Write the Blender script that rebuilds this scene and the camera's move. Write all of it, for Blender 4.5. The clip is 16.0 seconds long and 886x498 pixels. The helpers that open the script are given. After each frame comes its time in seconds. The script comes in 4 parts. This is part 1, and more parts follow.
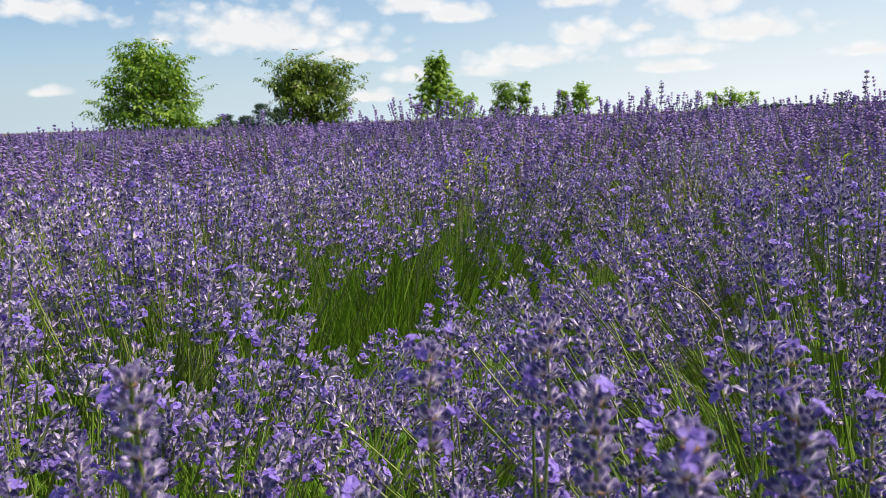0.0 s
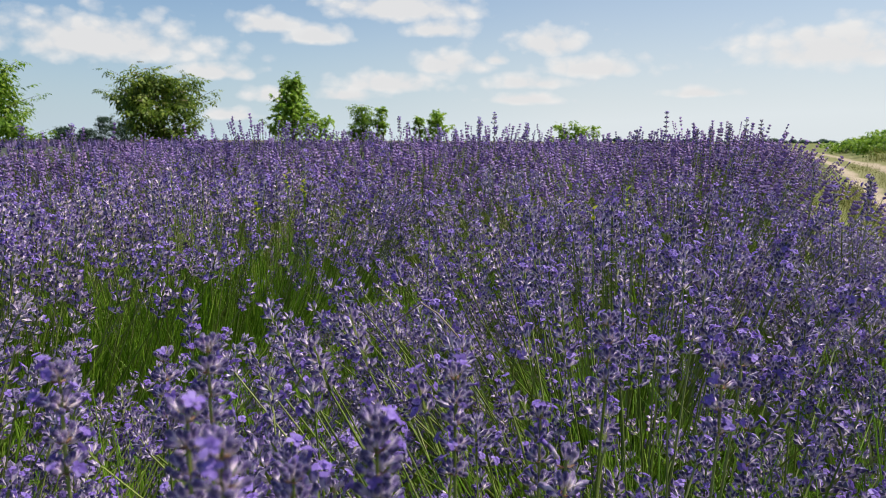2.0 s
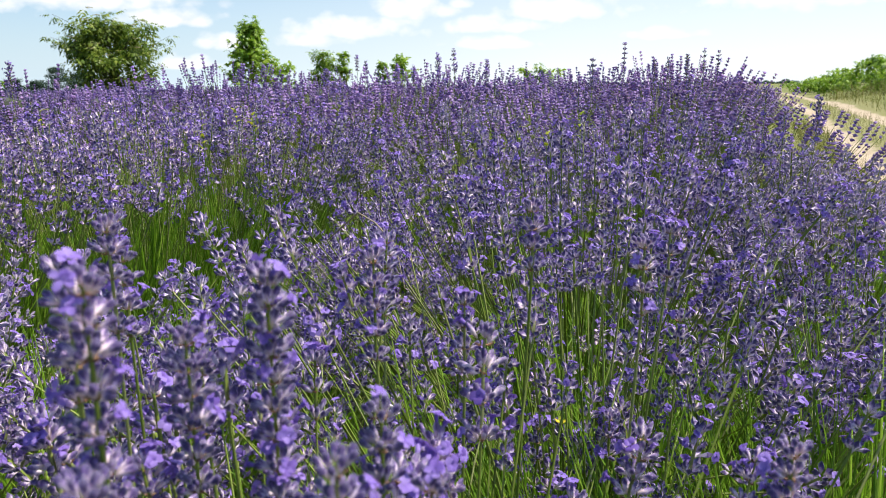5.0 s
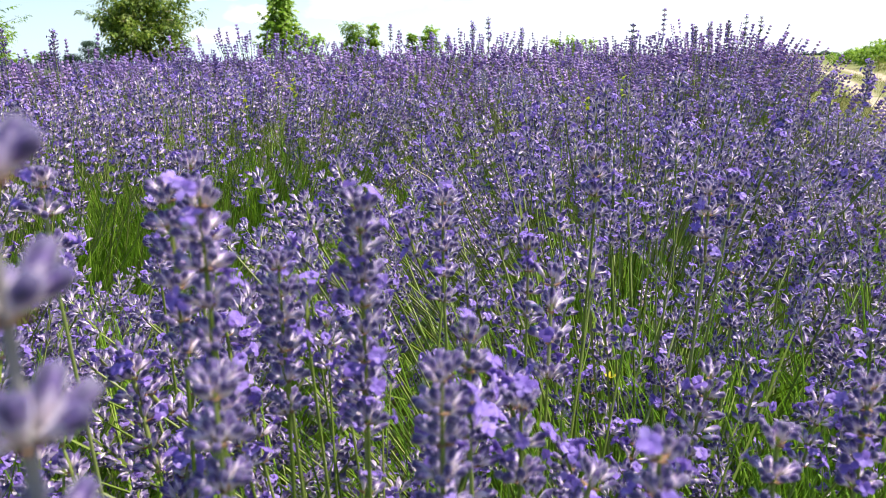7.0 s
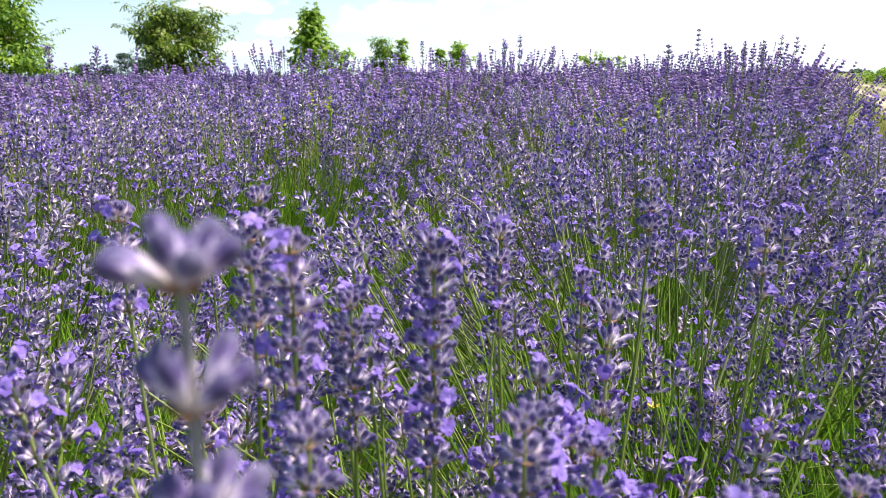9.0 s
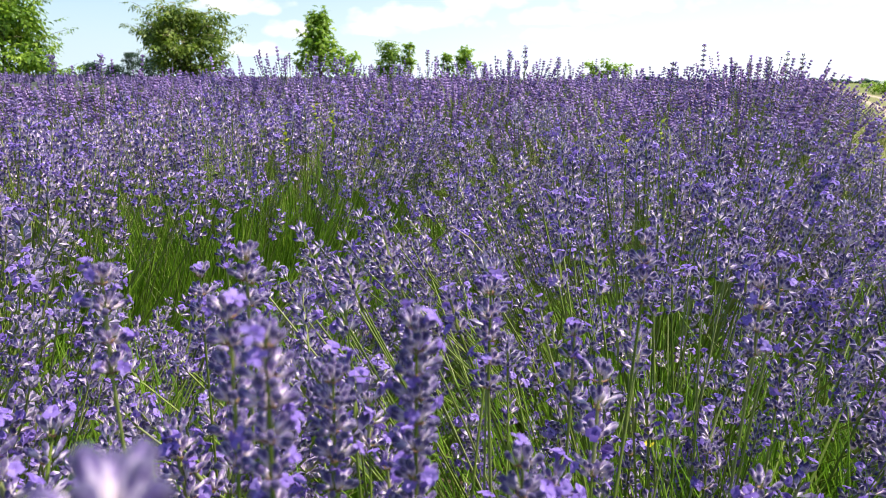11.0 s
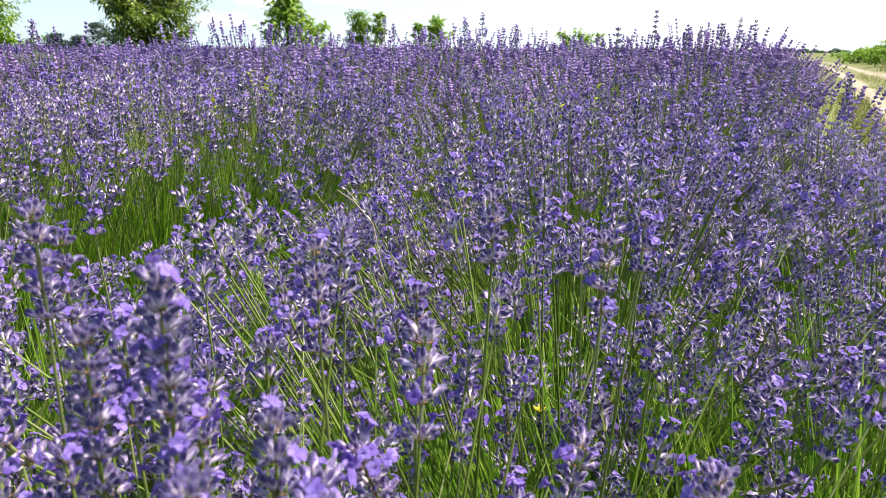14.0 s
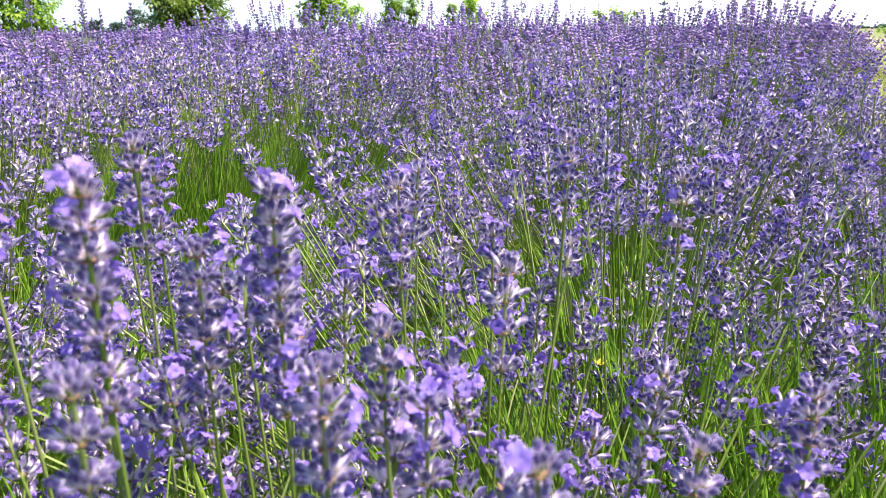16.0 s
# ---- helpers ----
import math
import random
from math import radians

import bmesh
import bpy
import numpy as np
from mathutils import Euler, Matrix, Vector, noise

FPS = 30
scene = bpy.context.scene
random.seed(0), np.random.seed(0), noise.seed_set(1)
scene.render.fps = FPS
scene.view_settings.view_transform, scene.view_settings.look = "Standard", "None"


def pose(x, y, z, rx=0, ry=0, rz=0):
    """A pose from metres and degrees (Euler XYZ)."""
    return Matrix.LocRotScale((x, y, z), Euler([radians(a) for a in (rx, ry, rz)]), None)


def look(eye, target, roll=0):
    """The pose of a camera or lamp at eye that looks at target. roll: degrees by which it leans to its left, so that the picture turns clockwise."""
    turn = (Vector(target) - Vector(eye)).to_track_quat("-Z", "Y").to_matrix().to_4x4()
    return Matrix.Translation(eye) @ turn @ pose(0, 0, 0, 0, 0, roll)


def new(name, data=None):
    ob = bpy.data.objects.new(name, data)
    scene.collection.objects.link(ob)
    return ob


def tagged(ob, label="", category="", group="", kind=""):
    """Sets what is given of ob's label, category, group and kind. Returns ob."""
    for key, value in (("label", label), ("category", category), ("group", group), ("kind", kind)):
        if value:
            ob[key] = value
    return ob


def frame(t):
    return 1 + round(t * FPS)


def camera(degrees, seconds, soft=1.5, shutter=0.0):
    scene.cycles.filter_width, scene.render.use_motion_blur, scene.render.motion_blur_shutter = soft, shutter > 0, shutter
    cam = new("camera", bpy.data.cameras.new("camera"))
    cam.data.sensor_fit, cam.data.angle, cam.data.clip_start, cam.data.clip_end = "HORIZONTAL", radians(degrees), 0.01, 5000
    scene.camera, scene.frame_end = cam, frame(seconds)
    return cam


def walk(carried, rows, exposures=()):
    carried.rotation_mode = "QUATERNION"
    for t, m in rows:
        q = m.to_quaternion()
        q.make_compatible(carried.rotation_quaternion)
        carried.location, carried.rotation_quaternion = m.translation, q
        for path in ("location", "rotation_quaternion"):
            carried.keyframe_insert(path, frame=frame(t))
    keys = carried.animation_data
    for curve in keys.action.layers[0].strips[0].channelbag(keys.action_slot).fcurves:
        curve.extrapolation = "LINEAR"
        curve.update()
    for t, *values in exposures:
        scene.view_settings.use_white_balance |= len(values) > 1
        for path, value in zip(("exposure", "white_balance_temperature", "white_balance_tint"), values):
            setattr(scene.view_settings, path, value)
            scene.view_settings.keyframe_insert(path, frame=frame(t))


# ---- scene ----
cam = camera(62.8, 16.0, soft=0.6)
PATH = [
    (0, (0.0154, 0.0168, 0.8086), (-0.0413, 1.9845, 0.4549), -1.95),
    (0.5, (0.0595, 0.0008, 0.8159), (0.1031, 1.9727, 0.485), -1.17),
    (1, (0.1094, 0.0038, 0.8073), (0.3383, 1.9653, 0.4908), 0.11),
    (1.5, (0.1234, -0.0032, 0.8111), (0.4395, 1.9491, 0.5136), 0.3),
    (2, (0.1234, -0.0062, 0.8081), (0.4527, 1.9444, 0.5132), 0.29),
    (2.5, (0.1163, -0.0131, 0.8001), (0.4121, 1.9396, 0.4848), 0.2),
    (3, (0.1051, -0.0181, 0.7892), (0.3647, 1.936, 0.4514), -0.0),
    (3.5, (0.108, -0.015, 0.7782), (0.376, 1.9316, 0.4053), -0.0),
    (4, (0.137, -0.013, 0.7788), (0.4748, 1.9187, 0.386), -0.11),
    (4.2, (0.15, -0.008, 0.7767), (0.5248, 1.9147, 0.3731), -0.42),
    (6.3, (0.1577, -0.0139, 0.7556), (0.5746, 1.8836, 0.2802), -0.63),
    (6.5, (0.1497, -0.0139, 0.7547), (0.5414, 1.887, 0.2718), -0.63),
    (7, (0.1286, -0.0168, 0.7479), (0.4571, 1.8905, 0.2438), -0.82),
    (7.5, (0.1166, -0.0198, 0.7471), (0.4209, 1.8895, 0.2353), -0.82),
    (8, (0.1177, -0.0199, 0.757), (0.4053, 1.8973, 0.2655), -0.92),
    (8.5, (0.1147, -0.0179, 0.7601), (0.3934, 1.9028, 0.2769), -0.32),
    (9, (0.1078, -0.0139, 0.7612), (0.3726, 1.9127, 0.2942), -0.31),
    (9.5, (0.1078, -0.0099, 0.7652), (0.3807, 1.9165, 0.3021), 0.29),
    (10, (0.1119, -0.005, 0.7762), (0.383, 1.9221, 0.315), 0.29),
    (12.5, (0.1422, -0.0021, 0.7968), (0.3743, 1.9314, 0.3413), 1.09),
    (13, (0.1752, 0.0019, 0.7974), (0.4831, 1.9217, 0.3287), 1.18),
    (13.5, (0.1951, 0.0009, 0.7892), (0.5116, 1.9109, 0.2873), 0.18),
    (14, (0.211, 0.0, 0.7789), (0.5282, 1.9019, 0.2478), 0.47),
    (14.5, (0.2149, -0.008, 0.7708), (0.527, 1.8943, 0.238), -0.93),
    (15, (0.2068, -0.0119, 0.7629), (0.5015, 1.8896, 0.2175), -0.63),
    (15.5, (0.1927, -0.0089, 0.7541), (0.4383, 1.8939, 0.189), -0.52),
    (16, (0.1806, -0.0098, 0.7523), (0.4051, 1.8923, 0.1766), -0.42),
]
EXPOSURES = [(0.0, 0.18), (1.0, 0.11), (1.5, 0.03), (2.0, -0.04), (2.5, -0.02), (3.0, 0.02), (4.0, 0.20), (7.0, 0.73), (8.5, 0.77), (10.0, 0.64), (13.0, 0.56), (14.5, 0.86), (16.0, 1.20)]
walk(cam, [(t, look(eye, target, roll)) for t, eye, target, roll in PATH], EXPOSURES)
# a small telephone lens: its pupil is about two millimetres wide
cam.data.dof.use_dof, cam.data.dof.focus_distance, cam.data.dof.aperture_fstop = True, 0.95, 15.0

# ---- sky and sun ----
SUN_AZ, SUN_EL = radians(92), radians(62)
SUN_WAY = Vector((math.cos(SUN_EL) * math.sin(SUN_AZ), math.cos(SUN_EL) * math.cos(SUN_AZ), math.sin(SUN_EL)))
sun = new("sun", bpy.data.lights.new("sun", "SUN"))
sun.data.energy, sun.data.angle, sun.data.color = 5.0, radians(0.53), (1.0, 0.94, 0.84)
sun.matrix_world = look(SUN_WAY * 50, (0, 0, 0))

# clouds: azimuth, elevation, half width, half height, in degrees
CLOUDS = [(-15.2, 6.4, 9.3, 1.9), (-7.6, 4.75, 3.6, .7), (-28.9, 7.9, 4, 1.0), (-3.4, 8.3, 3.2, .9), (-.1, 7.6, 3, .9), (6.3, 9.7, 7, 1.7),
          (9.3, 8.2, 3.2, .9), (5.9, 4.2, 5.4, 1.0), (9.8, 5.6, 3.6, 1.1), (17.6, 7.1, 3.6, 1.3), (20.9, 5.3, 4.8, 1.0), (16.1, 4.3, 3.8, .7)]
CLOUDS += [(15.7, 3.1, 3.2, .6), (13.6, 6.1, 1.2, .6), (-3.3, 3.2, 2.4, .8), (2, 3.3, 3, .6), (28.7, 3.5, 3, .5), (37.2, 6.0, 8, 1.8), (-29.1, 2.6, 1.8, .4), (-6.5, 1.8, 2.5, .6)]


class Nodes:
    """A thin hand on a node tree: each call adds one node and returns its first output."""

    def __init__(self, tree):
        self.tree = tree

    def add(self, kind):
        return self.tree.nodes.new(kind)

    def put(self, socket, value):
        if hasattr(value, "is_output"):
            self.tree.links.new(value, socket)
        else:
            socket.default_value = value

    def maths(self, operation, a, b=0.0, c=0.0):
        node = self.add("ShaderNodeMath")
        node.operation = operation
        for socket, value in zip(node.inputs, (a, b, c)):
            self.put(socket, value)
        return node.outputs[0]

    def noise(self, vector, scale, detail=3.0, rough=0.5, warp=0.0):
        node = self.add("ShaderNodeTexNoise")
        if vector is not None:
            self.put(node.inputs["Vector"], vector)
        for key, value in (("Scale", scale), ("Detail", detail), ("Roughness", rough), ("Distortion", warp)):
            node.inputs[key].default_value = value
        return node.outputs["Fac"]

    def ramp(self, fac, *stops):
        node = self.add("ShaderNodeValToRGB")
        self.put(node.inputs[0], fac)
        band = node.color_ramp.elements
        while len(band) < len(stops):
            band.new(0.5)
        for e, (place, colour) in zip(band, stops):
            e.position, e.color = place, (*colour, 1) if hasattr(colour, "__len__") else (colour, colour, colour, 1)
        return node.outputs[0]

    def mix(self, fac, a, b, blend="MIX"):
        node = self.add("ShaderNodeMix")
        node.data_type, node.blend_type = "RGBA", blend
        self.put(node.inputs[0], fac)
        for socket, value in ((node.inputs[6], a), (node.inputs[7], b)):
            self.put(socket, (*value, 1) if isinstance(value, tuple) and len(value) == 3 else value)
        return node.outputs[2]


def make_sky():
    world = bpy.data.worlds.new("sky")
    scene.world, world.use_nodes = world, True
    world.node_tree.nodes.clear()
    n = Nodes(world.node_tree)
    sky = n.add("ShaderNodeTexSky")
    sky.sky_type, sky.sun_disc, sky.sun_elevation, sky.sun_rotation = "NISHITA", False, SUN_EL, SUN_AZ
    sky.air_density, sky.dust_density, sky.ozone_density = 1.0, 1.6, 1.5
    way = n.add("ShaderNodeTexCoord").outputs["Generated"]
    split = n.add("ShaderNodeSeparateXYZ")
    n.put(split.inputs[0], way)
    x, y, z = split.outputs
    az = n.maths("MULTIPLY", n.maths("ARCTAN2", x, y), 57.2958)
    el = n.maths("MULTIPLY", n.maths("ARCSINE", z), 57.2958)
    stretched = n.add("ShaderNodeVectorMath")
    stretched.operation = "MULTIPLY"
    n.put(stretched.inputs[0], way)
    stretched.inputs[1].default_value = (1, 1, 1.5)
    puffs = n.add("ShaderNodeTexVoronoi")
    puffs.feature, puffs.inputs["Scale"].default_value, puffs.inputs["Smoothness"].default_value = "SMOOTH_F1", 38.0, 0.4
    bent = n.add("ShaderNodeVectorMath")
    bent.operation = "ADD"
    n.put(bent.inputs[0], stretched.outputs[0])
    ripple = n.add("ShaderNodeTexNoise")
    n.put(ripple.inputs["Vector"], stretched.outputs[0])
    ripple.inputs["Scale"].default_value, ripple.inputs["Detail"].default_value = 60.0, 4.0
    shift = n.add("ShaderNodeVectorMath")
    shift.operation = "SCALE"
    n.put(shift.inputs[0], ripple.outputs["Color"])
    shift.inputs["Scale"].default_value = 0.022
    n.put(bent.inputs[1], shift.outputs[0])
    n.put(puffs.inputs["Vector"], bent.outputs[0])
    bumps = n.maths("SUBTRACT", 0.42, puffs.outputs["Distance"])
    wisps = n.maths("SUBTRACT", n.noise(stretched.outputs[0], 22, 6, 0.6), 0.5)
    curl = n.maths("ADD", n.maths("MULTIPLY", bumps, 0.55), n.maths("MULTIPLY", wisps, 0.8))
    mass = None
    for a, e, w, h in CLOUDS:
        dx = n.maths("MULTIPLY", n.maths("SUBTRACT", az, a), 1 / (1.12 * w))
        dy = n.maths("MULTIPLY", n.maths("SUBTRACT", el, e), 1 / (1.55 * h))
        dy = n.maths("MAXIMUM", dy, n.maths("MULTIPLY", dy, -2.2))
        one = n.maths("SUBTRACT", 1.0, n.maths("SQRT", n.maths("ADD", n.maths("MULTIPLY", dx, dx), n.maths("MULTIPLY", dy, dy))))
        mass = one if mass is None else n.maths("MAXIMUM", mass, one)
    # the same kind of broken cumulus goes on overhead and behind
    lone = n.maths("MULTIPLY", n.maths("SUBTRACT", n.noise(stretched.outputs[0], 5.0, 4, 0.55), 0.65), 3.0)
    high = n.maths("MULTIPLY", n.maths("SUBTRACT", el, 13.0), 0.12)
    mass = n.maths("MAXIMUM", mass, n.maths("MINIMUM", lone, high))
    cover = n.ramp(n.maths("ADD", mass, n.maths("MULTIPLY", curl, 1.45)), (0.0, 0.0), (0.62, 1.0))
    shade = n.ramp(n.maths("ADD", mass, n.maths("MULTIPLY", n.noise(stretched.outputs[0], 40, 4, 0.6), 0.6)), (0.15, (0.86, 0.90, 0.96)), (0.55, (1.0, 1.0, 1.0)), (1.0, (0.93, 0.93, 0.94)))
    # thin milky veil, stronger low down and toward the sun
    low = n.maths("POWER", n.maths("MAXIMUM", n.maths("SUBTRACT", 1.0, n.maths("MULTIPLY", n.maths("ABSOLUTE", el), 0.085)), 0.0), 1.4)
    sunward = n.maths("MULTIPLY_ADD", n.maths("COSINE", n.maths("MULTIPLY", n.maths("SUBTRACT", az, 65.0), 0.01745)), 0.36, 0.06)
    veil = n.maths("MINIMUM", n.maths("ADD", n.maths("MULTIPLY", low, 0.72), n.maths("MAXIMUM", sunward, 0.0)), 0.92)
    blue = n.mix(1.0, sky.outputs[0], (1.0 * SKY, 1.27 * SKY, 1.52 * SKY), "MULTIPLY")
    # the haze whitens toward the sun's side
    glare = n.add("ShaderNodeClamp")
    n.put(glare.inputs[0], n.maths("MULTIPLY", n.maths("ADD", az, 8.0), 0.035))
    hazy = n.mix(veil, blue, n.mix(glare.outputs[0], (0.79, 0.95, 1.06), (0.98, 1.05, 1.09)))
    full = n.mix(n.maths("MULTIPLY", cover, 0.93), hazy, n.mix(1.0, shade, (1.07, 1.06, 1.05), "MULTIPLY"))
    back = n.add("ShaderNodeBackground")
    n.put(back.inputs[0], full)
    back.inputs[1].default_value = SKY_POWER
    out = n.add("ShaderNodeOutputWorld")
    n.put(out.inputs[0], back.outputs[0])


SKY, SKY_POWER = 0.10, 0.81
make_sky()

# ---- materials ----
def material(name, colour, rough=0.6, through_light=0.0, bump=0.0, bump_scale=300.0, sheen=0.0):
    """colour(n) returns the colour's socket in the tree n. through_light: the share of light that passes a thin leaf."""
    m = bpy.data.materials.new(name)
    m.use_nodes = True
    n = Nodes(m.node_tree)
    bsdf = m.node_tree.nodes["Principled BSDF"]
    tint = colour(n)
    n.put(bsdf.inputs["Base Color"], tint)
    bsdf.inputs["Roughness"].default_value = rough
    bsdf.inputs["Specular IOR Level"].default_value = 0.35
    bsdf.inputs["Sheen Weight"].default_value = sheen
    bsdf.inputs["Sheen Tint"].default_value = (0.95, 0.88, 1.0, 1)
    if bump:
        b = n.add("ShaderNodeBump")
        b.inputs["Strength"].default_value, b.inputs["Distance"].default_value = bump, 0.3 / bump_scale
        n.put(b.inputs["Height"], n.noise(n.add("ShaderNodeTexCoord").outputs["Object"], bump_scale, 4))
        n.put(bsdf.inputs["Normal"], b.outputs[0])
    if through_light:
        thin = n.add("ShaderNodeBsdfTranslucent")
        n.put(thin.inputs[0], tint)
        both = n.add("ShaderNodeMixShader")
        both.inputs[0].default_value = through_light
        n.put(both.inputs[1], bsdf.outputs[0])
        n.put(both.inputs[2], thin.outputs[0])
        n.put(m.node_tree.nodes["Material Output"].inputs[0], both.outputs[0])
    return m


def varied(*colours, share=0.5, scale=6.0):
    """A colour that differs from piece to piece and drifts over the place."""
    def colour(n):
        island = n.add("ShaderNodeNewGeometry").outputs["Random Per Island"]
        lot = n.add("ShaderNodeObjectInfo").outputs["Random"]
        drift = n.noise(n.add("ShaderNodeNewGeometry").outputs["Position"], scale, 3)
        fac = n.maths("ADD", n.maths("MULTIPLY", n.maths("FRACT", n.maths("ADD", island, lot)), share), n.maths("MULTIPLY", n.maths("SUBTRACT", drift, 0.25), 2 * (1 - share)))
        last = len(colours) - 1
        return n.ramp(fac, *[(0.08 + 0.84 * i / last, c) for i, c in enumerate(colours)])
    return colour


def plantwise(colour, low, high):
    """The same colours, but each plant as a whole a little darker or lighter."""
    def tinted(n):
        lot = n.add("ShaderNodeObjectInfo").outputs["Random"]
        return n.mix(1.0, colour(n), n.ramp(lot, (0.0, low), (1.0, high)), "MULTIPLY")
    return tinted


def calyx_colour(n, faded=0.0):
    """Woolly calyx: pale ribbed foot, inky violet upper half; faded ones have gone silvery."""
    mark = n.add("ShaderNodeAttribute")
    mark.attribute_name = "along"
    along = mark.outputs["Fac"]
    island = n.add("ShaderNodeNewGeometry").outputs["Random Per Island"]
    lot = n.add("ShaderNodeObjectInfo").outputs["Random"]
    drift = n.noise(n.add("ShaderNodeNewGeometry").outputs["Position"], 3.0, 2)
    rib = n.noise(n.add("ShaderNodeTexCoord").outputs["Object"], 900, 2)
    body = n.ramp(n.maths("ADD", along, n.maths("MULTIPLY", n.maths("SUBTRACT", rib, 0.5), 0.3)), (0.02, (0.66, 0.58, 0.50)), (0.40, (0.72, 0.62, 0.73)), (0.52, (0.18, 0.112, 0.31)), (0.70, (0.058, 0.040, 0.130)), (1.0, (0.042, 0.030, 0.095)))
    tone = n.maths("ADD", n.maths("MULTIPLY", n.maths("FRACT", n.maths("ADD", island, lot)), 0.55), n.maths("MULTIPLY", drift, 0.5))
    dull = n.mix(n.ramp(tone, (0.60, faded), (1.0, 0.3 + 0.5 * faded)), body, (0.64, 0.57, 0.62))
    return n.mix(1.0, dull, n.ramp(lot, (0.0, (0.80, 0.78, 0.90)), (1.0, (1.24, 1.16, 1.18))), "MULTIPLY")


CALYX = material("woolly_calyx", calyx_colour, 0.5, 0.10, sheen=0.4)
FADED = material("faded_calyx", lambda n: calyx_colour(n, 0.30), 0.6, 0.10, sheen=0.4)
COROLLA = material("lilac_petal", varied((0.215, 0.12, 0.48), (0.295, 0.185, 0.60), (0.42, 0.30, 0.71), share=0.7, scale=4), 0.55, 0.35)
BRACT = material("papery_bract", varied((0.20, 0.11, 0.06), (0.36, 0.22, 0.13)), 0.8, 0.2)
STALK = material("grey_green_stalk", varied((0.13, 0.20, 0.022), (0.24, 0.31, 0.05), (0.40, 0.42, 0.18), share=0.6, scale=5), 0.55, 0.3)
GREY_STALK = material("downy_grey_stalk", varied((0.17, 0.155, 0.15), (0.26, 0.24, 0.24), share=0.6, scale=5), 0.7, 0.1, sheen=0.3)
LEAF = material("lavender_leaf", varied((0.08, 0.18, 0.010), (0.19, 0.36, 0.02), (0.37, 0.52, 0.07), share=0.7, scale=7), 0.5, 0.45)
FAR_FLOWER = material("far_lavender_flower", plantwise(varied((0.095, 0.056, 0.17), (0.24, 0.138, 0.38), (0.40, 0.29, 0.50), (0.43, 0.27, 0.69), share=0.65, scale=2.0), (0.70, 0.70, 0.84), (1.25, 1.14, 1.12)), 0.75, 0.2, sheen=0.3)
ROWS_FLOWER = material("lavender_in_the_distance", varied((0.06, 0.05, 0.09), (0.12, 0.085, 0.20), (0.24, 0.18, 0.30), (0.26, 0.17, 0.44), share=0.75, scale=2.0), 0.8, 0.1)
ELDER_LEAF = material("elder_leaf", varied((0.042, 0.10, 0.007), (0.17, 0.31, 0.02), (0.45, 0.58, 0.07), share=0.65, scale=2.2), 0.45, 0.45)
DARK_ELDER_LEAF = material("dark_elder_leaf", varied((0.04, 0.085, 0.008), (0.14, 0.22, 0.02), (0.34, 0.40, 0.07), share=0.65, scale=2.2), 0.45, 0.4)
MAPLE_LEAF = material("young_maple_leaf", varied((0.06, 0.14, 0.01), (0.23, 0.38, 0.03), (0.42, 0.55, 0.07), share=0.65, scale=2.2), 0.45, 0.45)
FAR_LEAF = material("distant_leaf", varied((0.03, 0.065, 0.035), (0.07, 0.12, 0.07)), 0.7, 0.3)
UMBEL = material("elder_flower", varied((0.30, 0.24, 0.10), (0.55, 0.50, 0.28), share=0.6), 0.8, 0.2)
BARK = material("grey_bark", varied((0.07, 0.055, 0.04), (0.16, 0.13, 0.10), share=0.3, scale=20), 0.9, bump=0.6, bump_scale=60)
GRASS = material("verge_grass", varied((0.10, 0.125, 0.022), (0.19, 0.20, 0.04), (0.36, 0.29, 0.12), share=0.6, scale=0.8), 0.6, 0.35)
WEED = material("yellowing_weed", varied((0.24, 0.34, 0.02), (0.45, 0.45, 0.03)), 0.55, 0.4)
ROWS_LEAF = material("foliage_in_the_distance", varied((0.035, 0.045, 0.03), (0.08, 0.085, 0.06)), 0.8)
YELLOW = material("yellow_petal", varied((0.75, 0.58, 0.03), (0.85, 0.70, 0.06)), 0.5, 0.3)
STRAW = material("dry_straw", varied((0.30, 0.24, 0.14), (0.48, 0.41, 0.28)), 0.75, 0.15)


